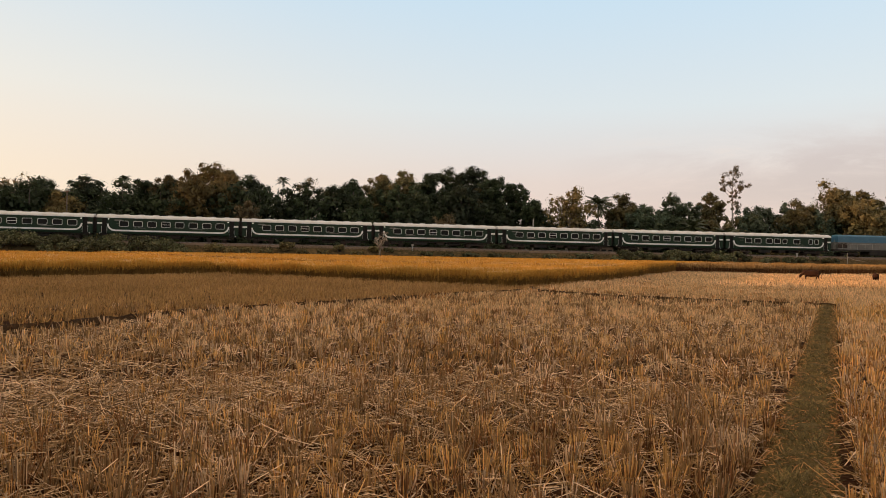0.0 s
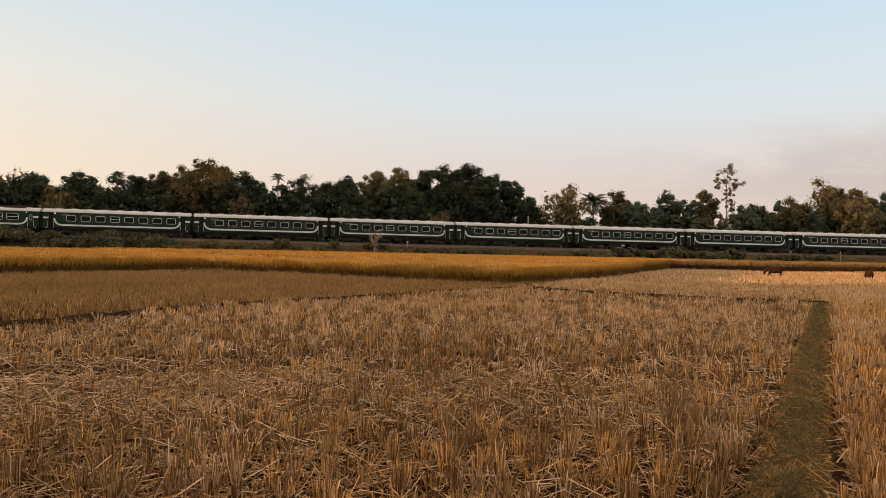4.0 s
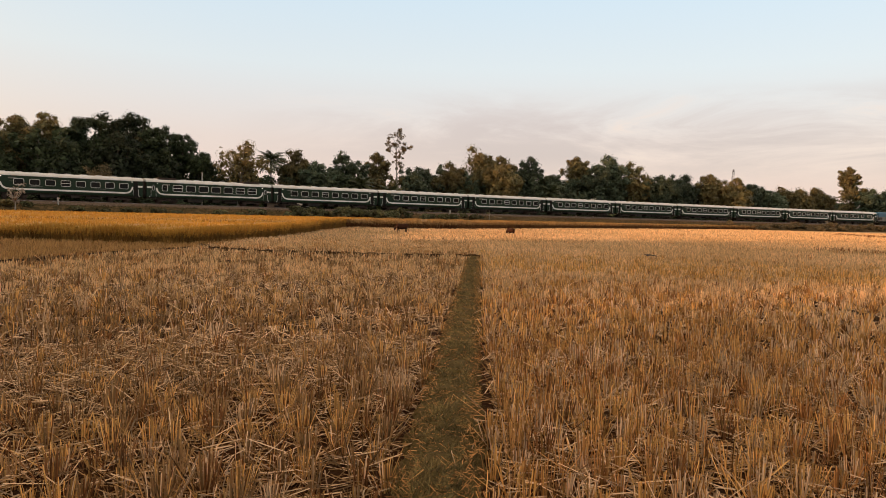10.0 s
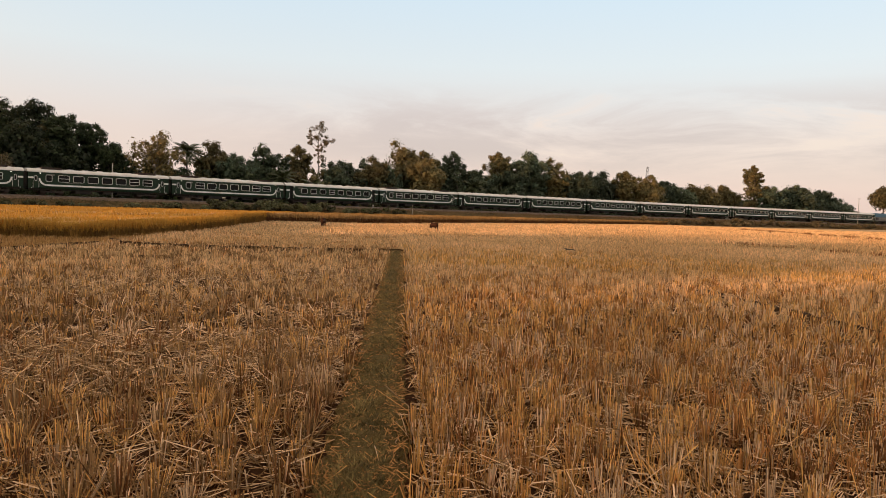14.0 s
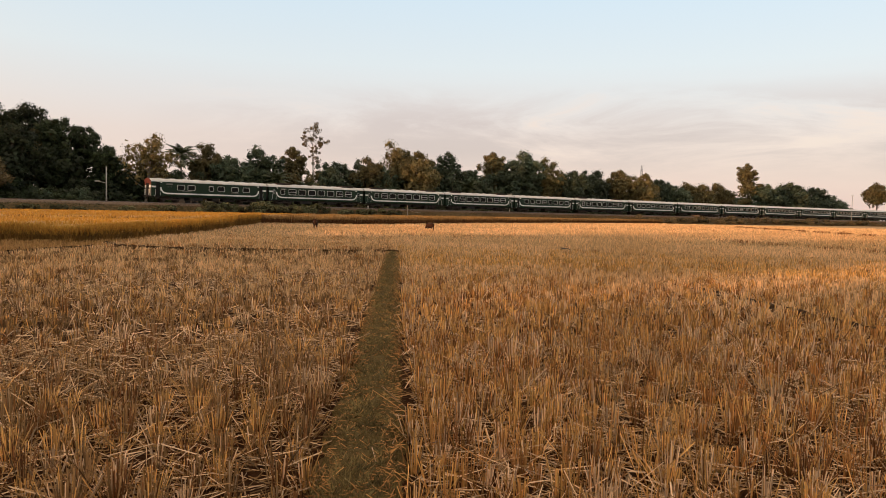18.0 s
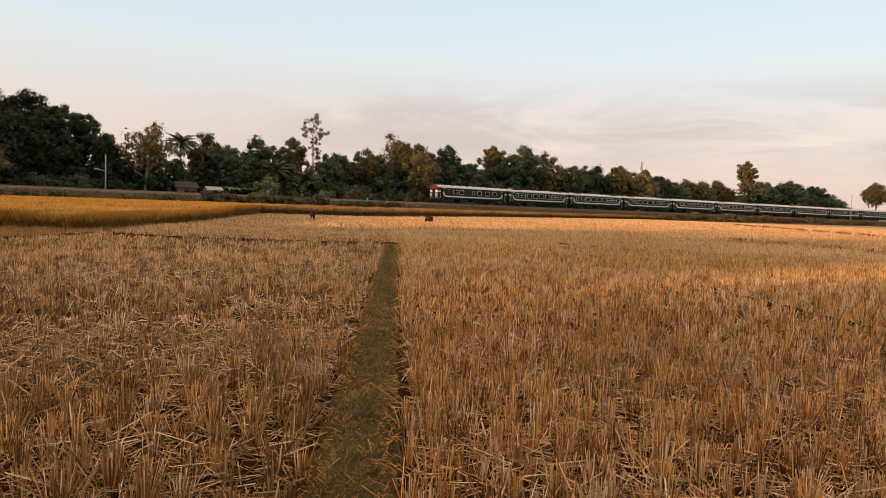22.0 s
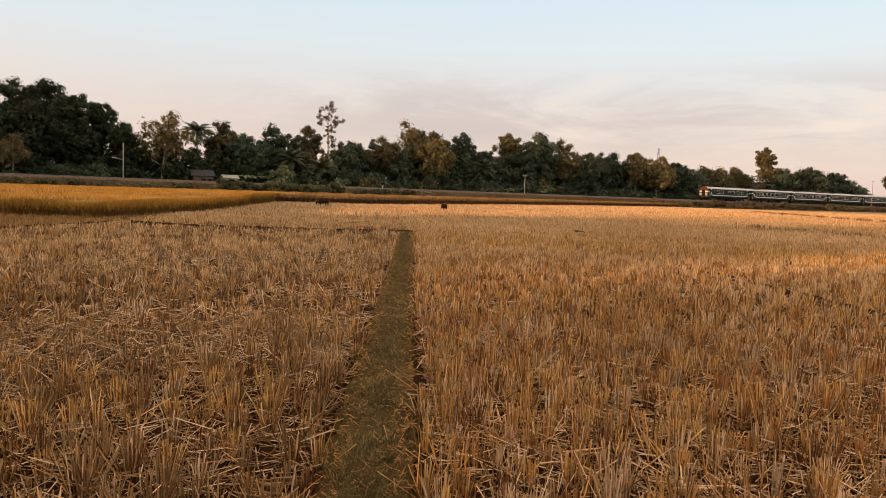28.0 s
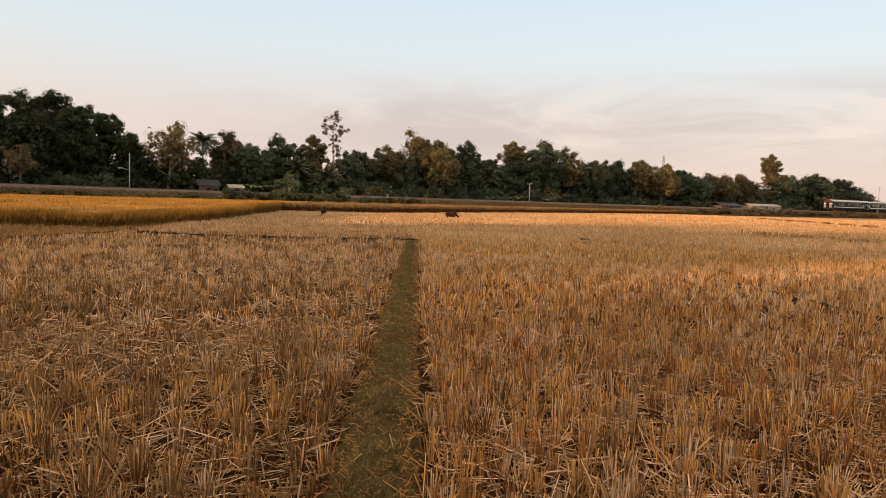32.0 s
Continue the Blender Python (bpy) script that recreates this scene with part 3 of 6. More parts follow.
def blades(rng, p, height, lean, w, taper=0.5, az=None):
    """Upright flat blades at p: one quad each."""
    n = len(p)
    az, t = rng.uniform(0, 2 * np.pi, n) if az is None else az, rng.uniform(0, np.pi, n)
    top = p + np.stack([np.cos(az) * lean * height, np.sin(az) * lean * height, height], 1)
    side = np.stack([np.cos(t), np.sin(t), 0 * t], 1) * (w / 2)[:, None]
    co = np.stack([p - side, p + side, top + side * taper, top - side * taper], 1).reshape(-1, 3)
    return co, (np.arange(n)[:, None] * 4 + np.arange(4)[None, :])


def lying(rng, p, length, r):
    """Straws that lie on the ground, a little tilted."""
    n = len(p)
    az, up = rng.uniform(0, 2 * np.pi, n), rng.normal(0.05, 0.45, n)
    d = np.stack([np.cos(az), np.sin(az), up], 1)
    s = np.stack([-np.sin(az), np.cos(az), 0 * az], 1) * r[:, None]
    a, b = p - d * (length / 2)[:, None], p + d * (length / 2)[:, None]
    a[:, 2] = np.maximum(a[:, 2], np.minimum(p[:, 2], 0.1))
    b[:, 2] = np.maximum(b[:, 2], np.minimum(p[:, 2], 0.1))
    lift = np.array([0, 0, 1.0]) * r[:, None] * 1.2
    co = np.stack([a - s, a + s, b + s, b - s, a + lift, b + lift], 1).reshape(-1, 3)
    o = np.arange(n)[:, None] * 6
    f = np.concatenate([o + np.array([[0, 4, 5, 3]]), o + np.array([[4, 1, 2, 5]])])
    return co, f


def wedge(rng, r0, r1, density, a0=-62, a1=44):
    """Random places between two distances, inside the stretch of field before the path."""
    area = radians(a1 - a0) / 2 * (r1 * r1 - r0 * r0)
    n = int(area * density)
    r = np.sqrt(rng.uniform(r0 * r0, r1 * r1, n))
    a = np.radians(rng.uniform(a0, a1, n))
    return r * np.sin(a), r * np.cos(a)


def hills(rng, r0, r1, spacing, keep=1.0):
    """Rice hills: a jittered square grid, between two distances."""
    k = int(r1 / spacing) + 1
    gx, gy = np.meshgrid(np.arange(-k, k + 1) * spacing, np.arange(-2, k + 1) * spacing)
    a = radians(12)
    x, y = gx * math.cos(a) - gy * math.sin(a), gx * math.sin(a) + gy * math.cos(a)
    x, y = x.ravel() + rng.normal(0, spacing * 0.2, x.size), y.ravel() + rng.normal(0, spacing * 0.2, x.size)
    r, t = np.hypot(x, y), np.degrees(np.arctan2(x, y))
    ok = (r > r0) & (r <= r1) & (t > -62) & (t < 44) & (rng.uniform(0, 1, x.size) < keep)
    ok &= ~crop_mask(x, y) & open_field(x, y)
    if r1 > 90:
        ok[ok] = line_u(x[ok], y[ok])[1] > 9.5
    return x[ok], y[ok]


def patchy(x, y, f=0.25, seed=0):
    """A smooth value of 0 to 1 over the field."""
    v = (np.sin(x * f * 1.3 + 1.7 + seed) * np.cos(y * f * 1.1 - 0.6 + seed) + np.sin((x + y) * f * 0.47 + 2.2 * seed)
         + 0.7 * np.sin((x - 1.6 * y) * f * 2.1 + seed))
    return np.clip(0.5 + v / 4.2, 0, 1)


def stuff(name, co, f, material, label, category):
    return tagged(new(name, quads_mesh(name, co, f, material)), label, category, kind="stuff")


def stubble_band(seed, r0, r1, spacing, per, kind):
    rng = np.random.default_rng(seed)
    x, y = hills(rng, r0, r1, spacing)
    right = x > path_x(y)
    west = x < np.interp(y, [8, 12.6, 15.2, 20.5, 28], [-12.4, -12.6, -12.2, -11.2, -9.6])
    pt = patchy(x, y)
    out = {}
    for name, sel, h0, h1, mats, shares in (
            ("right", right, 0.17, 0.275, ("straw_gold", "straw_brown", "straw_dark", "straw_pale"), (0.40, 0.62, 0.78)),
            ("left", ~right, 0.10, 0.24, ("straw_dull", "straw_gold", "straw_dark", "straw_pale"), (0.42, 0.66, 0.87))):
        xs, ys, ps = x[sel], y[sel], pt[sel]
        hb = h0 * 0.85 + (h1 - h0) * rng.uniform(0, 1.25, len(xs)) * (0.55 + 0.65 * ps)
        cnt = rng.integers(max(2, int(per * 0.55)), int(per * 1.35) + 1, len(xs))
        if name == "left" and r0 < 15:
            cnt = np.maximum(1, (cnt * ((0.28 if r0 < 5 else 0.38) + 0.95 * np.clip((ps - 0.25) * 1.7, 0, 1))).astype(int))
        i = np.repeat(np.arange(len(xs)), cnt)
        n = len(i)
        spread = rng.normal(0, 0.021 if r0 < 15 else spacing * 0.24, (n, 2))
        p = np.stack([xs[i] + spread[:, 0], ys[i] + spread[:, 1], np.full(n, -0.01)], 1)
        h = hb[i] * (0.62 + 0.44 * rng.uniform(0, 1, n) ** 0.5)
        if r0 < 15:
            # leaf sheaths, their dark colour also standing for shade between the stalk feet
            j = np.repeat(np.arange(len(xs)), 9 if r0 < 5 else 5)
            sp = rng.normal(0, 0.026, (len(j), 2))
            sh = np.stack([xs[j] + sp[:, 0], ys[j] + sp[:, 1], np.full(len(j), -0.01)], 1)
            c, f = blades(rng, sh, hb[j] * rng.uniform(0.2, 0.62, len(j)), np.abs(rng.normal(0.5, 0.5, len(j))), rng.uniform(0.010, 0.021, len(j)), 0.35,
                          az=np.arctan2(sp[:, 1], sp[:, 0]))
            stuff("leaf_sheaths", c, f, M["sheath"], "withered brown leaf sheaths that darken the foot of the stubble", "stubble")
        out_az = np.arctan2(spread[:, 1], spread[:, 0]) + rng.normal(0, 0.7, n)
        lean = np.abs(rng.normal(0.10, 0.17 if name == "right" else 0.24, n)) + (rng.uniform(0, 1, n) < 0.10) * rng.uniform(0.3, 1.3, n)
        tone = rng.uniform(0, 1, len(xs))
        # farther tufts take pale tones, so colour brightens the sunlit distance
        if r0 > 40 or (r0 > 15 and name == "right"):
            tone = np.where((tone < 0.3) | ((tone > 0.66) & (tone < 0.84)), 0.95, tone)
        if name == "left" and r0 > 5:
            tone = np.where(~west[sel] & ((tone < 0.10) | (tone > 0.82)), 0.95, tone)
        if 5 < r0 < 15:
            tone = np.where((tone > shares[1]) & (rng.uniform(0, 1, len(tone)) < 0.6), np.where(rng.uniform(0, 1, len(tone)) < 0.5, 0.95, shares[0] - 0.05), tone)
        tone = np.where(west[sel] & (tone > shares[1]), 0.5, tone)[i]
        own = rng.uniform(0, 1, n) < (0.42 if r0 < 15 else 0.15)
        tone[own] = rng.uniform(0, 1, own.sum())
        which = np.digitize(tone, shares)
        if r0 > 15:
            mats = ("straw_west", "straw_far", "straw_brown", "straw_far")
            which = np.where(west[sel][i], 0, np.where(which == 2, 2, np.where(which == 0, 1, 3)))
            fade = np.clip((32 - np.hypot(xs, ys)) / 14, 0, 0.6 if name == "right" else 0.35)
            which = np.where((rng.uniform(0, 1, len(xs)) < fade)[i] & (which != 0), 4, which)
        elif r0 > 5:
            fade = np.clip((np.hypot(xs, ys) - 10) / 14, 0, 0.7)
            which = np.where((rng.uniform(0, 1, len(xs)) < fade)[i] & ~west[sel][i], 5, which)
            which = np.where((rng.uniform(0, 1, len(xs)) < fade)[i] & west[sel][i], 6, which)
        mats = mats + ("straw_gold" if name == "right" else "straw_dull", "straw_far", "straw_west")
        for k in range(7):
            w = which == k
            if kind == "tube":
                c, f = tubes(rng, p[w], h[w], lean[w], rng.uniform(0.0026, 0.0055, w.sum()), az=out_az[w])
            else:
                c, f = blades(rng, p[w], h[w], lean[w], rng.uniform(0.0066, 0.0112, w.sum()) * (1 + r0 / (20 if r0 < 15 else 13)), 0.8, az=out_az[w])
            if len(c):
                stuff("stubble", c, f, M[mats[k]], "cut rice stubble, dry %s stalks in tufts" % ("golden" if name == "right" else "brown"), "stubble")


stubble_band(11, 2.2, 9.0, 0.21, 25, "tube")
stubble_band(12, 9.0, 20.0, 0.24, 19, "blade")
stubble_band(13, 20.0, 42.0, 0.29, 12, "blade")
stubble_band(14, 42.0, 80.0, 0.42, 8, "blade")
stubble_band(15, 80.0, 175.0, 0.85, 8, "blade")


def field_around():
    """The same stubble beside and behind the camera, thinner."""
    rng = np.random.default_rng(18)
    x, y = rng.uniform(-24, 24, 20000), rng.uniform(-24, 24, 20000)
    t, r = np.degrees(np.arctan2(x, y)), np.hypot(x, y)
    ok = (r < 24) & ((t < -62) | (t > 44) | (r < 2.2)) & open_field(x, y, 0.34)
    ok &= ~crop_mask(x, y)
    for k, (name, m) in enumerate((("straw_gold", "golden"), ("straw_dull", "brown"))):
        sel = ok & ((x > path_x(y)) == (k == 0))
        i = np.repeat(np.nonzero(sel)[0], 5)
        n = len(i)
        p = np.stack([x[i] + rng.normal(0, 0.03, n), y[i] + rng.normal(0, 0.03, n), np.full(n, -0.01)], 1)
        c, f = blades(rng, p, rng.uniform(0.12, 0.24, n), np.abs(rng.normal(0.1, 0.25, n)), rng.uniform(0.008, 0.014, n), 0.8)
        stuff("stubble", c, f, M[name], "cut rice stubble, dry %s stalks in tufts" % m, "stubble")


field_around()


def litter(seed, r0, r1, density, r):
    rng = np.random.default_rng(seed)
    x, y = wedge(rng, r0, r1, density)
    left = x < path_x(y)
    keep = rng.uniform(0, 1, len(x)) < np.where(left, 1.25 - 0.7 * patchy(x, y), 0.8)
    keep &= (x > -11.9) & ~crop_mask(x, y) & (open_field(x, y, 0.30) | (rng.uniform(0, 1, len(x)) < 0.03))
    x, y = x[keep], y[keep]
    n = len(x)
    p = np.stack([x, y, 0.01 + 0.10 * rng.uniform(0, 1, n) ** 2], 1)
    k = rng.uniform(0, 1, n) < 0.45
    for sel, m in ((k, "straw_pale"), (~k, "straw_dull")):
        c, f = lying(rng, p[sel], 0.05 + 0.26 * rng.uniform(0, 1, sel.sum()) ** 1.6, r * rng.uniform(0.7, 1.3, sel.sum()))
        stuff("loose_straw", c, f, M[m], "loose pale straw lying between the stubble", "straw")


litter(21, 2.2, 9.0, 560, 0.0036)
litter(22, 9.0, 20.0, 150, 0.0050)


def path_grass():
    rng = np.random.default_rng(31)
    y = 2.0 + 24.6 * rng.uniform(0, 1, 52000) ** 1.6
    x = path_x(y) + rng.uniform(-0.25, 0.25, len(y))
    p = np.stack([x, y, 0.10 - 0.9 * np.maximum(np.abs(x - path_x(y)) - 0.13, 0)], 1)
    c, f = blades(rng, p, rng.uniform(0.016, 0.055, len(y)) * (0.35 + 1.2 * patchy(x, y, 9.0, 2)), rng.uniform(0.3, 1.6, len(y)), rng.uniform(0.004, 0.008, len(y)), 0.3)
    y2 = 2.0 + 24.5 * rng.uniform(0, 1, 5200) ** 1.6
    x2 = path_x(y2) + rng.uniform(-0.26, 0.26, len(y2))
    c2, f2 = lying(rng, np.stack([x2, y2, np.full(len(y2), 0.118)], 1), rng.uniform(0.015, 0.07, len(y2)), np.full(len(y2), 0.0022))
    stuff("straw_clippings", c2, f2, M["straw_brown"], "short straw bits trodden into the path", "straw")
    stuff("path_grass", c, f, M["path_blade"], "short dry grass blades on the trodden path", "grass")


path_grass()


def bund_tufts():
    """Uncut brown tufts that line the field bunds."""
    rng = np.random.default_rng(33)
    lines = [(l, 26, 0.22, 0.36) for l in BUND_LINES] + [(((1.9, 26.8), (-3.8, 26.6), (-8.6, 28.1)), 34, 0.10, 0.20), (((-10.6, 24.5), (-12.6, 12.6), (-12.5, 8)), 30, 0.10, 0.2)]
    for line, per, h0, h1 in lines:
        for (x0, y0), (x1, y1) in zip(line, line[1:]):
            n = int(math.hypot(x1 - x0, y1 - y0) * per)
            f = rng.uniform(0, 1, n)
            p = np.stack([x0 + f * (x1 - x0) + rng.normal(0, 0.13, n), y0 + f * (y1 - y0) + rng.normal(0, 0.13, n), np.full(n, 0.02)], 1)
            keep = patchy(p[:, 0] * 3, p[:, 1] * 3, 0.5, 3) > 0.36
            p = p[keep]
            c, q = blades(rng, p, rng.uniform(h0, h1, len(p)), np.abs(rng.normal(0.2, 0.25, len(p))), rng.uniform(0.012, 0.03, len(p)) * (1 + p[:, 1] / 60), 0.5)
            stuff("bund_grass", c, q, M["straw_dark"], "dark brown dry grass tufts along a field bund", "grass")


bund_tufts()


def tier(x):
    """The low step inside the rice block, beyond which the plots lie higher."""
    return np.where(x > -33, 57 + 0.65 * (x + 13), 44 - 0.45 * (x + 33)) + 0.4 * np.sin(x * 0.5)


def crop_rise(x, y):
    """The rice stands on ground that climbs gently to the embankment."""
    return np.where((x < -9) & (y < 82), 0.14 * np.clip((y - 36) / 45, 0, 1) + 0.15 * (y > tier(x)), 0.25)


def standing_rice():
    rng = np.random.default_rng(41)
    # the closed canopy under the ears, one sheet for the golden block and one for the dry strip
    xs, ys = np.arange(-125, 82, 1.0), np.arange(8, 192, 1.0)
    gx, gy = np.meshgrid(xs, ys, indexing="ij")
    s, u = line_u(gx.ravel(), gy.ravel())
    inside = crop_mask(gx.ravel(), gy.ravel()) & (u > 9.4) & (u < 110)
    inside = inside.reshape(gx.shape)
    z = 0.56 + 0.05 * np.sin(gx * 0.9) * np.cos(gy * 0.7) + rng.normal(0, 0.02, gx.shape)
    z = z + 0.1 + crop_rise(gx, gy)
    near_edge = ~(crop_mask(gx, gy - 2.1) & crop_mask(gx + 2.1, gy))
    z = np.where(near_edge, 0.34 + 0.8 * crop_rise(gx, gy), z)
    full = inside[:-1, :-1] & inside[1:, :-1] & inside[1:, 1:] & inside[:-1, 1:]
    for dry in (False, True):
        idx = -np.ones(gx.shape, dtype=int)
        co, q = [], []
        ii, jj = np.nonzero(full & ((gx[:-1, :-1] >= -9.5) == dry))
        for i, j in zip(ii, jj):
            for a, b in ((i, j), (i + 1, j), (i + 1, j + 1), (i, j + 1)):
                if idx[a, b] < 0:
                    idx[a, b] = len(co)
                    co.append((gx[a, b], gy[a, b], z[a, b]))
            q.append((idx[i, j], idx[i + 1, j], idx[i + 1, j + 1], idx[i, j + 1]))
        stuff("rice_canopy", co, q, M["crop_dry" if dry else "crop"], "closed canopy of %s rice" % ("dry brown" if dry else "ripe golden"), "rice")
    # ears and blades over it, thicker near its open edges
    x, y = rng.uniform(-110, 80, 1000000), rng.uniform(8, 188, 1000000)
    t, r = np.degrees(np.arctan2(x, y)), np.hypot(x, y)
    ok = crop_mask(x, y) & (t > -62) & (t < 30)
    x, y, r = x[ok], y[ok], r[ok]
    edge = ~crop_mask(x, y - 1.3) | ~crop_mask(x + 1.0, y - 0.2)
    keep = edge | (rng.uniform(0, 1, len(x)) < np.clip(40 / r, 0.25, 0.9))
    x, y, r, edge = x[keep], y[keep], r[keep], edge[keep]
    s, u = line_u(x, y)
    ok = (u > 9.0) & (u < 110)
    x, y, r, edge = x[ok], y[ok], r[ok], edge[ok]
    ex, ey = [x], [y]
    for x0, x1, y0, y1, k in ((-34, -10.0, 30.8, 36.5, 300), (-12, -9.0, 30.8, 82, 240), (-36, -30, 8, 36, 320), (-11, 80, 76, 178, 12)):
        m = int((x1 - x0) * (y1 - y0) * k)
        ax, ay = rng.uniform(x0, x1, m), rng.uniform(y0, y1, m)
        g = crop_mask(ax, ay) & (~crop_mask(ax, ay - 0.9) | ~crop_mask(ax + 0.8, ay))
        ex.append(ax[g])
        ey.append(ay[g])
    edge = np.concatenate([edge, np.ones(sum(len(a) for a in ex[1:]), bool)])
    x, y = np.concatenate(ex), np.concatenate(ey)
    r = np.hypot(x, y)
    n = len(x)
    uneven = 0.06 * np.sin(x * 1.7 + 0.6 * np.sin(y * 2.3)) + 0.04 * np.sin(y * 2.9 + x)
    base = np.where(edge, rng.uniform(0.32, 0.56, n), 0.4)
    base = base + np.where(edge, 0.8, 1.0) * crop_rise(x, y) + np.where(edge, 0.0, 0.1)
    p = np.stack([x, y, base], 1)
    h = np.where(edge, 0.76 * rng.uniform(0.86, 1.06, n) - base + crop_rise(x, y), 0.26 * rng.uniform(0.8, 1.12, n)) + uneven
    lean = np.abs(rng.normal(0.28, 0.28, n))
    w = rng.uniform(0.016, 0.034, n) * (1 + r / 60)
    for dry in (False, True):
        k = (x >= -9.3) == dry
        c, f = blades(rng, p[k], h[k], lean[k], w[k], 0.55)
        stuff("standing_rice", c, f, M["crop_dry" if dry else "crop"], "standing %s" % ("dry brown rice along the embankment" if dry else "ripe rice with golden ears"), "rice")
    # stems and old leaves at the open fronts and at the step inside the block; the golden block's are darkened for its
    # front's shade
    m = edge | ((x < -9.4) & (y > tier(x)) & (y < tier(x) + 1.2))
    xe, ye = np.repeat(x[m], 4), np.repeat(y[m], 4)
    at_step = np.repeat(~edge[m], 4)
    xe, ye = xe + rng.normal(0, 0.25, len(xe)), np.where(at_step, tier(xe) - rng.uniform(0.0, 0.3, len(ye)), ye + rng.normal(0, 0.25, len(xe)))
    g = crop_mask(xe, ye)
    xe, ye, at_step = xe[g], ye[g], at_step[g]
    n = len(xe)
    h = np.where(at_step, rng.uniform(0.70, 0.98, n), rng.uniform(0.28, 0.60, n) + 0.9 * crop_rise(xe, ye))
    c0 = np.stack([xe, ye, 0 * xe], 1)
    lean, w = np.abs(rng.normal(0.14, 0.18, n)), rng.uniform(0.014, 0.038, n)
    for dry in (False, True):
        k = (xe >= -9.3) == dry
        c, f = blades(rng, c0[k], h[k], lean[k], w[k], 0.5)
        stuff("rice_stems", c, f, M["crop_dry_stem" if dry else "crop_shade_stem"], "%s rice stems at the edge of the crop" % ("dark brown dry" if dry else "brownish green"), "rice")


standing_rice()


# ======== trees ========
def leaf_cloud(rng, centres, radii, per, size, squash=0.8):
    """Small leaves in ragged clumps: one pointed blade each."""
    cs, rs = np.repeat(centres, per, 0), np.repeat(radii, per)
    n = len(cs)
    d = rng.normal(0, 1, (n, 3))
    d /= np.linalg.norm(d, axis=1)[:, None]
    rad = rs * rng.uniform(0.25, 1, n) ** 0.55
    p = cs + d * rad[:, None] * np.array([1, 1, squash])
    nrm = d + rng.normal(0, 0.42, (n, 3)) + np.array([0, 0, 0.3])
    nrm /= np.linalg.norm(nrm, axis=1)[:, None]
    a = np.cross(nrm, rng.normal(0, 1, (n, 3)))
    a /= np.linalg.norm(a, axis=1)[:, None] + 1e-6
    b = np.cross(nrm, a)
    s = size * rng.uniform(0.55, 1.35, n)
    sa, sb = a * s[:, None], b * s[:, None]
    co = np.stack([p - sa, p + sa * 0.6 + sb * 0.7, p + sa * 0.6 - sb * 0.7], 1).reshape(-1, 3)
    return co, np.arange(n)[:, None] * 3 + np.arange(3)[None, :]


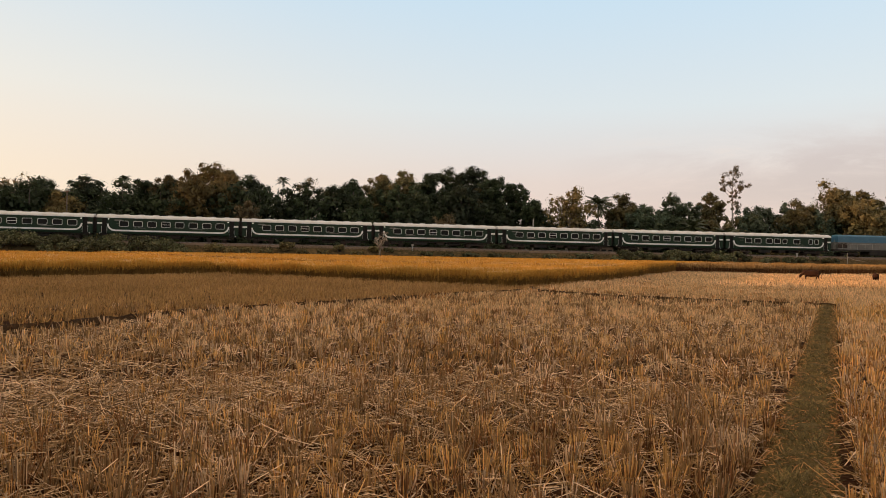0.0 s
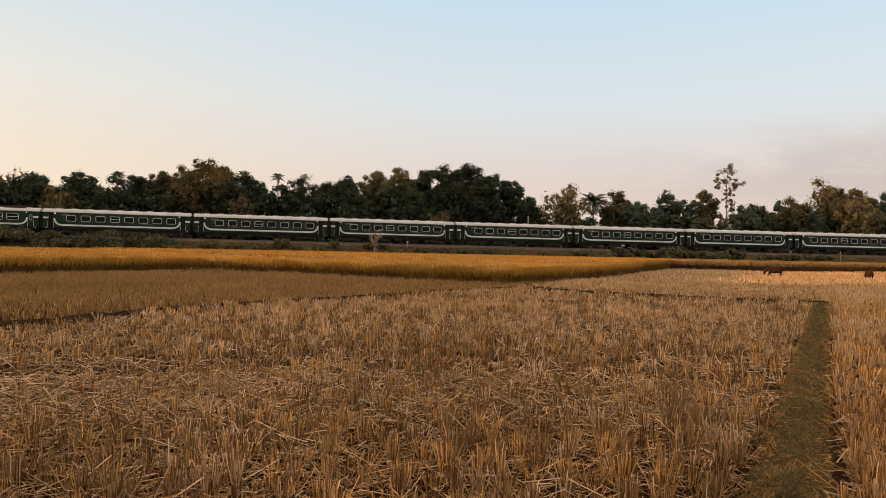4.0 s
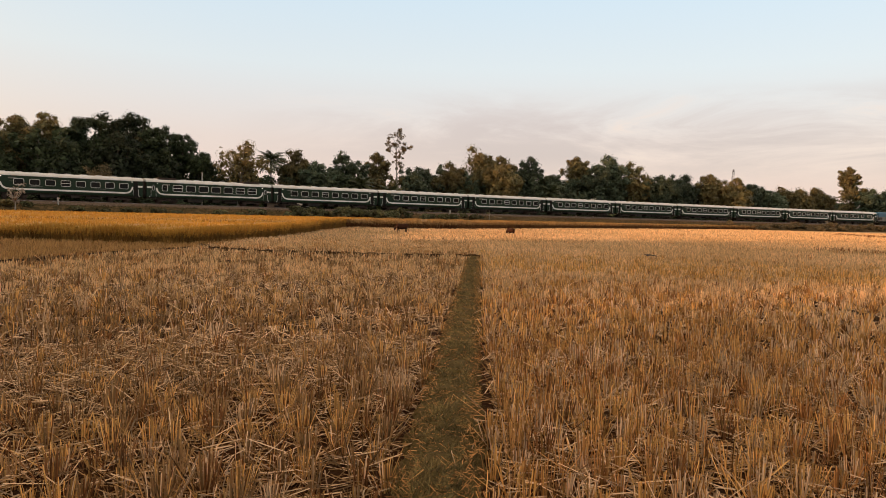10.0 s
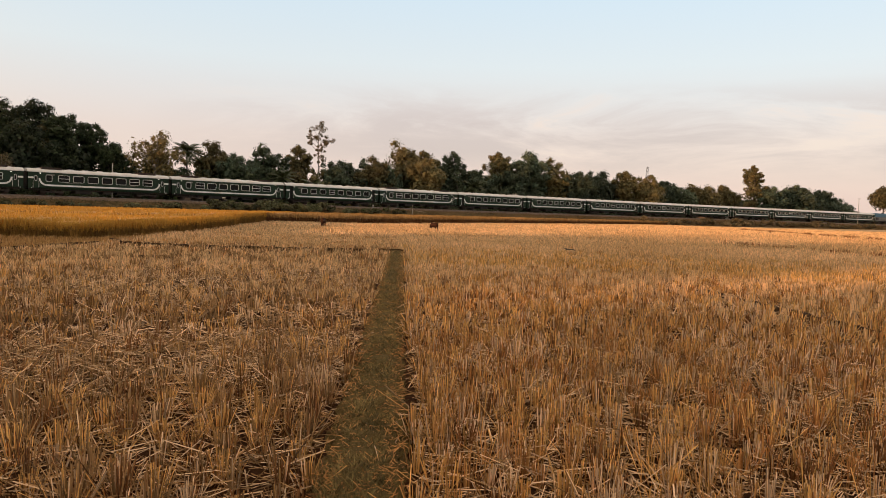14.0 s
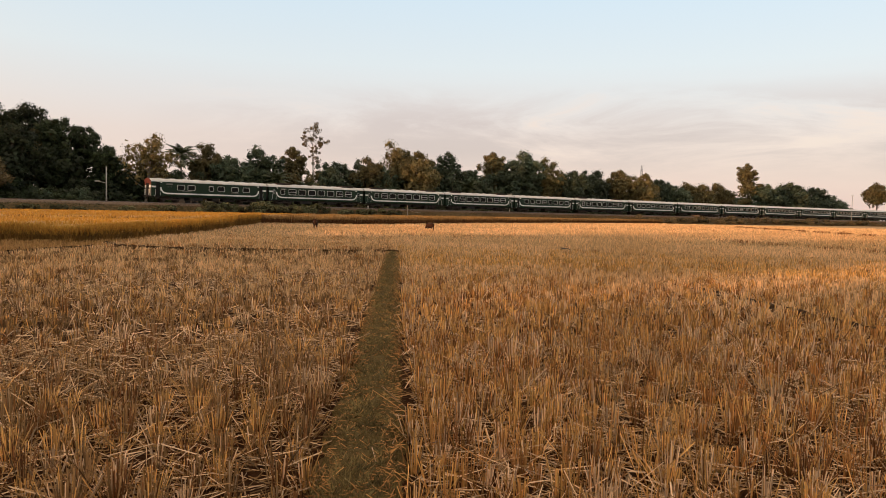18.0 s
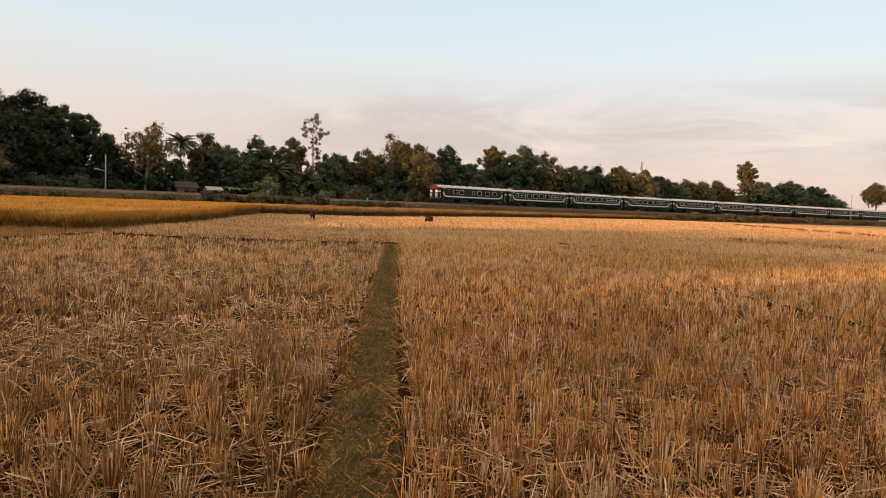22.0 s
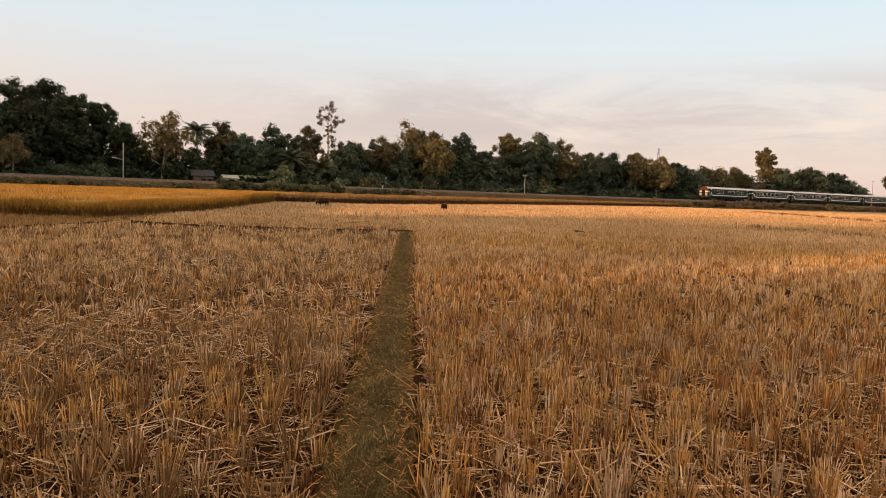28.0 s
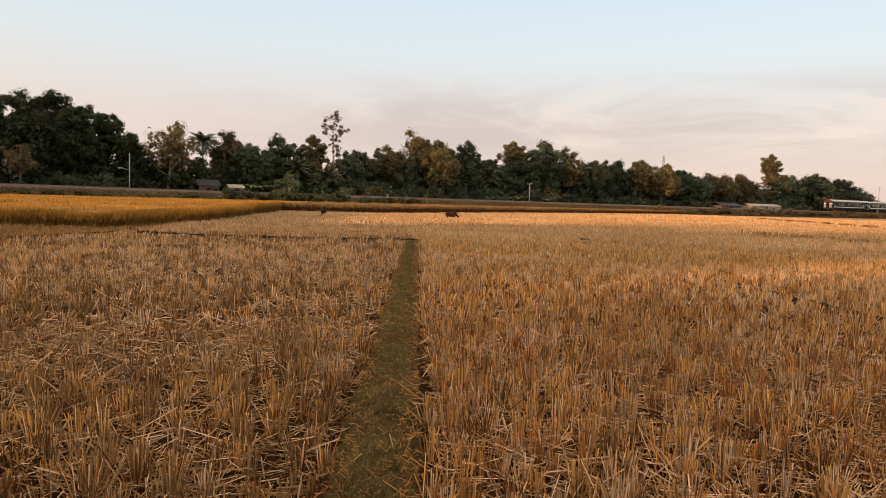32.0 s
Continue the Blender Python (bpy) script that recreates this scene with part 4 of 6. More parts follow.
def broadleaf(x, y, h, r, leaf, label, seed, group="trees behind the railway", low=0.2, clumps=26, per=75, bark="bark", size=0.30, base=0.7, sparse=1.0, name="tree"):
    """A tapered trunk, limbs and a crown of leaf clumps round the limbs' ends."""
    rng = np.random.default_rng(seed)
    root = thing(name, pose(x, y, base, 0, 0, rng.uniform(0, 360)), label, "tree", group)
    bm = bmesh.new()
    tr = max(0.09, h * 0.017)
    bend = rng.normal(0, 0.03 * h, 2)
    fork = h * rng.uniform(0.35, 0.5)
    trunk = [Vector((0, 0, -0.3)), Vector((bend[0] * 0.2, bend[1] * 0.2, fork * 0.5)), Vector((bend[0] * 0.6, bend[1] * 0.6, fork)), Vector((bend[0], bend[1], h * 0.9))]
    tube_mesh(bm, trunk, (tr * 1.25, tr, tr * 0.8, tr * 0.2))
    ends, rad = [], []
    r = r * 1.3
    lobes = [(rng.uniform(0, 2 * math.pi), rng.uniform(0.25, 0.72), h * (low + 0.1) + max(h * 0.1, h - r * 0.66 - h * (low + 0.1)) * rng.uniform(0, 1) ** 0.6, rng.uniform(0.38, 0.6)) for _ in range(11)]
    lobes = [(t, q, min(zf, h - r * (0.42 + 0.42 * q)), sz) for t, q, zf, sz in lobes]
    lobes += [(rng.uniform(0, 6.28), 0.06, h - r * 0.36, 0.36), (rng.uniform(0, 6.28), 0.18, h - r * 0.48, 0.40), (rng.uniform(0, 6.28), 0.28, h - r * 0.60, 0.46)]
    for i in range(clumps * 2):
        t, q, zf, sz = lobes[i % len(lobes)]
        c = Vector((r * q * math.cos(t), r * q * math.sin(t), zf))
        d = Vector(rng.normal(0, 1, 3)).normalized() * (r * sz * rng.uniform(0.35, 1.0))
        e = c + Vector((d.x, d.y, d.z * 0.85))
        e.z = max(e.z, h * low)
        ends.append((bend[0] * e.z / h + e.x, bend[1] * e.z / h + e.y, e.z))
        rad.append(r * rng.uniform(0.16, 0.29))
    # inner leaves that close the crown
    for i in range(clumps):
        zc = rng.uniform(h * low, max(h * 0.5, h - r * 0.75))
        t, q = rng.uniform(0, 2 * math.pi), r * rng.uniform(0, 0.62)
        ends.append((q * math.cos(t), q * math.sin(t), zc))
        rad.append(r * rng.uniform(0.28, 0.46))
    for e, _ in list(zip(ends, rad))[::8]:
        z0 = min(max(e[2] * rng.uniform(0.55, 0.8), h * 0.22), h * 0.85)
        f = min(1, z0 / (h * 0.9))
        a = Vector((bend[0] * f, bend[1] * f, z0))
        e = Vector(e)
        mid = a.lerp(e, 0.55) + Vector((rng.normal(0, 0.2), rng.normal(0, 0.2), -0.15))
        tube_mesh(bm, (a, mid, e), (tr * 0.36, tr * 0.24, tr * 0.08), 5)
    part("trunk", bm, M[bark], root, smooth=True)
    c, f = leaf_cloud(rng, np.array(ends[:2 * clumps]), np.array(rad[:2 * clumps]), max(8, int(per * sparse * 0.95)), size * 0.66)
    c2, f2 = leaf_cloud(rng, np.array(ends[2 * clumps:]), np.array(rad[2 * clumps:]), max(6, int(per * sparse * sparse * 0.42)), size * 1.8)
    c3, f3 = leaf_cloud(rng, np.array(ends[:2 * clumps]), np.array(rad[:2 * clumps]) * 0.62, max(4, int(16 * sparse ** 2)), 0.085 * r)
    f = np.concatenate([f, f2 + len(c), f3 + len(c) + len(c2)])
    c = np.concatenate([c, c2, c3])
    part("crown", quads_mesh("crown", c, f, M[leaf]), M[leaf], root)
    return root


def areca(x, y, h, seed, base=0.7):
    rng = np.random.default_rng(seed)
    root = thing("palm_tree", pose(x, y, base, 0, 0, rng.uniform(0, 360)), "slender areca palm with a small feathery crown", "palm", "palms behind the railway")
    bm = bmesh.new()
    tube_mesh(bm, ((0, 0, -0.3), (0.1, 0.05, h * 0.5), (0.05, -0.1, h * 0.9)), (0.11, 0.085, 0.075))
    part("trunk", bm, M["bark_pale"], root, smooth=True)
    frond_crown(rng, root, (0.05, -0.1, h * 0.9), 17, 1.5, 0.75, (-0.2, 1.5))
    return root


def frond_crown(rng, root, top, count, length, droop, lift=(0.1, 1.45)):
    for i in range(count):
        t = 2 * math.pi * i / count + rng.uniform(-0.3, 0.3)
        up = lift[0] + (lift[1] - lift[0]) * ((i * 0.618) % 1.0)
        co, q = [], []
        k = 7
        pts = []
        for j in range(k + 1):
            f = j / k
            ro = length * f * math.cos(up * (1 - 0.4 * f))
            z = length * (f * math.sin(up) - droop * f * f * 0.75)
            pts.append(Vector((ro * math.cos(t), ro * math.sin(t), z)) + Vector(top))
        side = Vector((-math.sin(t), math.cos(t), 0))
        for j in range(k):
            a, b = pts[j], pts[j + 1]
            w = length * 0.2 * math.sin(math.pi * min(1, (j + 0.6) / (k + 0.2))) + 0.05
            for sg in (-1, 1):
                for m in range(3):
                    p = a.lerp(b, m / 3)
                    p2 = a.lerp(b, m / 3 + 0.32)
                    tip = p2 + side * w * sg + (b - a) * 0.5 + Vector((0, 0, -w * 0.5))
                    o = len(co)
                    co += [p, p2, tip, tip - (b - a) * 0.2]
                    q.append((o, o + 1, o + 2, o + 3))
            o = len(co)
            co += [a - side * 0.02, a + side * 0.02, b + side * 0.02, b - side * 0.02]
            q.append((o, o + 1, o + 2, o + 3))
        part("frond", quads_mesh("frond", co, q, M["leaf_palm"]), M["leaf_palm"], root)


def coconut(x, y, h, seed, base=0.7):
    rng = np.random.default_rng(seed)
    root = thing("palm_tree", pose(x, y, base, 0, 0, rng.uniform(0, 360)), "coconut palm with long arching fronds", "palm", "palms behind the railway")
    bm = bmesh.new()
    tube_mesh(bm, ((0, 0, -0.3), (0.2, 0.1, h * 0.4), (0.35, 0.0, h * 0.78)), (0.2, 0.15, 0.12))
    part("trunk", bm, M["bark"], root, smooth=True)
    frond_crown(rng, root, (0.35, 0.0, h * 0.78), 22, 3.4, 0.6, (-0.35, 1.4))
    return root


DARK = "dark green broadleaf tree with a dense uneven crown"
WARM_LIT = "brownish olive broadleaf tree, warm evening light in its leaf colour"
HAZED = "hazy grey green broadleaf tree with a ragged crown"
GOLD = "olive green broadleaf tree touched by evening light"
SEED = 100
for rows, leaf, label in (
        (((-114.6, 81.2, 13.4, 3.6), (-113.8, 88.2, 14.6, 3.8), (-100.5, 91.1, 13.5, 2.8), (-89.8, 106.2, 15.3, 3.0), (-75.7, 111.4, 13.5, 2.6),
          (-76.3, 119.5, 14.7, 2.7), (-67.4, 109.0, 10.9, 3.3), (-61.3, 122.0, 16.8, 3.3), (-60.2, 130.9, 18.8, 3.8), (-55.2, 131.6, 19.2, 3.8),
          (-52.2, 119.9, 14.2, 3.9), (-50.1, 129.5, 16.4, 3.3), (-47.5, 133.9, 15.4, 2.7), (-42.4, 131.9, 11.8, 3.0), (-59.0, 113.8, 11.7, 3.8)), "leaf_dark", DARK),
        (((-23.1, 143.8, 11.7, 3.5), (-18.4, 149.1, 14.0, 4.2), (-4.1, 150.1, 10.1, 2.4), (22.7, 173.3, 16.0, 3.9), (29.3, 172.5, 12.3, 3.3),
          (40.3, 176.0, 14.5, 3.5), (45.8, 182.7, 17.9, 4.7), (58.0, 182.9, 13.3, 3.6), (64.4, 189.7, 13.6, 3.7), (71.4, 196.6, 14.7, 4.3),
          (93.1, 204.7, 13.1, 4.6), (98.1, 203.7, 11.7, 4.2)), "leaf_hazed", HAZED),
        (((139.8, 225.0, 14.5, 4.9), (154.4, 233.9, 15.1, 7.4), (171.9, 243.7, 13.7, 6.7), (185.9, 253.2, 11.1, 5.2)), "leaf_hazed", HAZED),
        (((-106.8, 79.2, 10.1, 3.4), (-97.8, 93.4, 14.2, 3.2), (-97.0, 103.2, 18.0, 4.8), (-90.9, 91.8, 14.3, 3.3), (-87.8, 98.9, 14.5, 3.4)), "leaf_warm_lit", WARM_LIT),
        (((-69.2, 119.1, 16.5, 3.5), (-68.1, 125.5, 18.0, 3.6), (-29.0, 145.4, 14.1, 3.7), (-11.8, 160.0, 15.0, 2.7), (4.1, 159.3, 13.0, 3.9)), "leaf_gold", GOLD),
        (((12.8, 166.1, 17.7, 5.4), (16.2, 159.2, 13.4, 3.9), (36.9, 180.3, 17.4, 3.3), (53.1, 184.3, 16.6, 4.2), (76.9, 195.6, 14.8, 3.7),
          (83.0, 195.0, 13.8, 4.7), (105.4, 208.6, 13.0, 5.6), (118.8, 217.5, 12.8, 4.4), (135.2, 227.5, 20.4, 3.2)), "leaf_gold", GOLD)):
    for x, y, h, r in rows:
        SEED += 1
        open_stem = leaf == "leaf_gold" and 0 < x < 130
        broadleaf(x, y, h, r, leaf, label, SEED, low=0.4 if open_stem else 0.2, bark="bark_pale" if open_stem else "bark", size=0.16 + 0.0005 * y, clumps=36 if r < 4.4 else 44 if r < 6 else 90, per=125)
for x, y, h, r in ((-121.8, 80.4, 14.0, 3.8), (-81.8, 112.5, 15.8, 3.3)):
    SEED += 1
    broadleaf(x, y, h, r, "leaf_airy", "thin brownish tree with a sparse airy crown", SEED, sparse=0.6, size=0.17)
broadleaf(191.7, 237.2, 16.0, 4.2, "leaf_gold", "round crowned tree on a bare trunk beyond the far line", 303, low=0.48, clumps=44, per=110, size=0.26)
broadleaf(-35.4, 129.9, 14.6, 4.2, "leaf_ochre", "open crowned tree with a pale trunk and bare lower limbs", 301, low=0.42, bark="bark_pale", clumps=34, per=120, size=0.18, sparse=0.62)
for x, y, h in ((-105.0, 90.1, 14.4), (-105.5, 92.8, 13.0), (-84.1, 107.8, 15.5), (-2.4, 162.7, 11.2), (0.5, 159.6, 10.4), (-3.4, 161.0, 10.6)):
    SEED += 1
    areca(x, y, h, SEED)
for x, y, h in ((-32.0, 141.0, 14.2), (-14.0, 143.5, 8.6), (-8.0, 142.5, 6.4), (28.0, 168.0, 9.0)):
    SEED += 1
    coconut(x, y, h, SEED)


for k, (x, y, h) in enumerate(((208, 296, 8.5), (216, 300, 9.5), (224, 303, 10.0), (233, 306, 9.0), (241, 312, 8.2), (252, 316, 7.6))):
    broadleaf(x, y, h, 4.2, "leaf_hazed", "distant low tree beyond the end of the grove", 320 + k, "distant trees", low=0.05, clumps=18, per=60, size=0.36, base=0.0)


def lone_tree(x, y, h):
    """A tall bare stem with a small open crown and a tuft below it."""
    rng = np.random.default_rng(77)
    root = thing("tree", pose(x, y, 0.7), "tall thin tree with a bare stem and small open crown", "tree", "trees behind the railway")
    bm = bmesh.new()
    tube_mesh(bm, ((0, 0, -0.3), (0.05, 0, h * 0.4), (-0.1, 0, h * 0.72), (0, 0, h * 0.96)), (0.17, 0.13, 0.10, 0.03))
    ends, rad = [], []
    for dx, z, q in ((-2.0, 0.80, 0.5), (-1.5, 0.85, 0.6), (-0.9, 0.90, 0.7), (0.0, 0.94, 0.75), (0.6, 0.965, 0.6), (1.2, 0.90, 0.6), (1.9, 0.83, 0.6), (2.2, 0.79, 0.5),
                     (1.4, 0.77, 0.6), (0.7, 0.81, 0.55), (-0.7, 0.83, 0.5), (-1.9, 0.76, 0.35), (0.9, 0.68, 0.5), (0.5, 0.62, 0.55), (-0.5, 0.66, 0.4), (0.8, 0.56, 0.4), (0.3, 0.72, 0.4)):
        e = Vector((dx, rng.uniform(-1.2, 1.2), z * h))
        for _ in range(4):
            ends.append(e + Vector(rng.normal(0, 0.8 * q, 3)))
            rad.append(q * rng.uniform(0.3, 0.65))
        tube_mesh(bm, (Vector((0, 0, (z - 0.10) * h)), Vector((dx * 0.5, e.y * 0.4, (z - 0.045) * h)), e), (0.06, 0.04, 0.015), 5)
    part("trunk", bm, M["bark_pale"], root, smooth=True)
    c, f = leaf_cloud(rng, np.array([tuple(e) for e in ends]), np.array(rad) * 1.75, 60, 0.125)
    part("crown", quads_mesh("crown", c, f, M["leaf_airy"]), M["leaf_airy"], root)


lone_tree(-7.6, 150.4, 19.0)


def undergrowth():
    """Low trees and shrubs that close the belt below the crowns, behind the line."""
    rng = np.random.default_rng(55)
    k = 500
    for s in np.arange(-180, 194, 4.5):
        top = float(np.interp(s, [-178, -110, -75, -60, -38, -28, 6, 14, 58, 75, 120, 135, 175, 196], [13.0, 13.6, 14.2, 15.0, 14.0, 10.4, 10.2, 12.5, 12.8, 11.6, 11.0, 9.6, 10.0, 6.5]))
        for u, h0, h1 in ((-12, 4.0, 6.5), (-18, top * 0.78, top * 0.98), (-26, top * 0.9, top * 1.08)):
            k += 1
            if -30 < s < -14 and u == -12:
                continue
            p = on_line(s + rng.uniform(-2, 2), u + rng.uniform(-2.5, 2.5))
            h = rng.uniform(h0, h1)
            # beyond s = 5 mostly the paler leaves, with haze in their colour
            broadleaf(p.x, p.y, h, rng.uniform(3.2, 4.6), ("leaf_dark" if s < 5 else "leaf_hazed") if rng.uniform() < (0.97 if s < 5 else 0.8) else "leaf_gold", "low dark tree in the thicket behind the railway", k,
                      "thicket trees", low=0.06, clumps=20, per=80 if u > -20 else 50, size=0.25, base=0.5)


undergrowth()


def shade_trees():
    """Unseen trees added across the field, behind the camera, to keep the low sun off the near stubble."""
    d = Vector((-math.sin(SUN_AZ), math.cos(SUN_AZ), 0))
    e = Vector((d.y, -d.x, 0))
    rng = np.random.default_rng(66)
    for i, lat in enumerate((-60, -54, -48, -42, -36, -30, -24, -18, -12, -7, -1.5, 3.2, 7.0, 10.0, 14.0, 19.0, 26.0, 31.0, 35.0)):
        # two low trees leave the gap that lets a sunlit streak through
        h = 8.3 if lat in (7.0, 10.0) else rng.uniform(12.0, 13.2)
        for back in (0, 7):
            p = d * (78 + back + rng.uniform(-2, 2)) + e * (lat + (1.5 if back and h > 9 else 0))
            broadleaf(p.x, p.y, h, 2.6 if h < 9 else 3.8, "leaf_dark", "unseen dark broadleaf tree added to shade the near field", 800 + i + 40 * (back > 0), "trees across the field",
                      low=0.04, clumps=26, per=38, size=0.76, base=0.0)


shade_trees()


# ======== vehicles of the train ========
def rounded(w, h, r, n=4):
    pts = []
    for cx, cz, a0 in ((w / 2 - r, h / 2 - r, 0), (-w / 2 + r, h / 2 - r, 90), (-w / 2 + r, -h / 2 + r, 180), (w / 2 - r, -h / 2 + r, 270)):
        for i in range(n + 1):
            a = radians(a0 + 90 * i / n)
            pts.append((cx + r * math.cos(a), cz + r * math.sin(a)))
    return pts


def ring_mesh(name, w, h, r, band, depth, material):
    """A rounded frame in the x-z plane, proud towards -y."""
    bm = bmesh.new()
    out, inn = rounded(w, h, r), rounded(w - 2 * band, h - 2 * band, max(r - band, 0.03))
    rows = []
    for pts, y in ((out, 0), (out, -depth), (inn, -depth), (inn, 0)):
        rows.append([bm.verts.new((x, y, z)) for x, z in pts])
    n = len(out)
    for a, b in zip(rows, rows[1:]):
        for i in range(n):
            j = (i + 1) % n
            bm.faces.new((a[i], a[j], b[j], b[i]))
    return to_mesh(name, bm, material)


def pane_mesh(name, w, h, r, material):
    bm = bmesh.new()
    pts = rounded(w, h, r)
    a = [bm.verts.new((x, -0.012, z)) for x, z in pts]
    b = [bm.verts.new((x, 0.02, z)) for x, z in pts]
    bm.faces.new(a)
    for i in range(len(pts)):
        j = (i + 1) % len(pts)
        bm.faces.new((a[i], a[j], b[j], b[i]))
    return to_mesh(name, bm, material)


BODY = [(-1.30, 0.95), (-1.375, 1.15), (-1.375, 3.12), (-1.32, 3.26), (1.32, 3.26), (1.375, 3.12), (1.375, 1.15), (1.30, 0.95)]
ROOF = [(-1.36, 3.20), (-1.36, 3.30), (-1.24, 3.46), (-0.9, 3.62), (-0.45, 3.72), (0, 3.75), (0.45, 3.72), (0.9, 3.62), (1.24, 3.46), (1.36, 3.30), (1.36, 3.20)]
WHEEL = None


def bogie(root, x):
    global WHEEL
    bm = bmesh.new()
    for y in (-0.95, 0.95):
        box(bm, x - 1.55, x + 1.55, y - 0.08, y + 0.08, 0.42, 0.62)
        for dx in (-1.1, 1.1):
            box(bm, x + dx - 0.16, x + dx + 0.16, y - 0.12, y + 0.12, 0.26, 0.62)
        rod(bm, (x - 0.25, y, 0.45), (x - 0.25, y, 0.85), 0.1)
        rod(bm, (x + 0.25, y, 0.45), (x + 0.25, y, 0.85), 0.1)
    box(bm, x - 0.3, x + 0.3, -1.0, 1.0, 0.55, 0.8)
    b = part("bogie", bm, M["rust"], root)
    if WHEEL is None:
        bm = bmesh.new()
        for y in (-0.53, 0.53):
            rod(bm, (0, y - 0.06, 0), (0, y + 0.06, 0), 0.40, 0.40, 16)
        rod(bm, (0, -0.9, 0), (0, 0.9, 0), 0.07, 0.07, 8)
        WHEEL = to_mesh("wheelset", bm, M["rust"])
    for dx in (-1.1, 1.1):
        part("wheelset", WHEEL, M["rust"], b, m=pose(x + dx, 0, 0.40))


def stripe_mesh(side):
    """The white waist band: level along the body, swept up to the doors at both ends."""
    bm = bmesh.new()
    y = side * 1.382
    line = [(-8.30, 2.35), (-8.22, 2.0), (-8.0, 1.68), (-7.7, 1.50), (-7.2, 1.42), (7.2, 1.42), (7.7, 1.50), (8.0, 1.68), (8.22, 2.0), (8.30, 2.35)]
    w = 0.115
    up, dn = [], []
    for i, (x, z) in enumerate(line):
        a, b = line[max(i - 1, 0)], line[min(i + 1, len(line) - 1)]
        l = math.hypot(b[0] - a[0], b[1] - a[1])
        nx, nz = -(b[1] - a[1]) / l, (b[0] - a[0]) / l
        up.append((x + nx * w, z + nz * w))
        dn.append((x - nx * w, z - nz * w))
    def strip(u, d, y):
        vu = [bm.verts.new((x, y, z)) for x, z in u]
        vd = [bm.verts.new((x, y, z)) for x, z in d]
        vb = [bm.verts.new((x, y - side * 0.012, z)) for x, z in u]
        for i in range(len(u) - 1):
            bm.faces.new((vu[i], vu[i + 1], vd[i + 1], vd[i]))
            bm.faces.new((vb[i], vb[i + 1], vu[i + 1], vu[i]))
    strip(up, dn, y)
    for s in (-1, 1):
        strip([(s * 9.02, 2.54), (s * 9.68, 2.54)], [(s * 9.02, 2.30), (s * 9.68, 2.30)], y)
    return bm


HANDRAIL = to_mesh("handrail", rod(bmesh.new(), (0, 0, 0), (0, 0, 0.95), 0.022, 0.022, 5), M["frame_white"])
PILL = ring_mesh("door_window", 0.34, 0.8, 0.165, 0.06, 0.02, M["frame_white"])
PILL_PANE = pane_mesh("door_pane", 0.24, 0.70, 0.11, M["glass"])


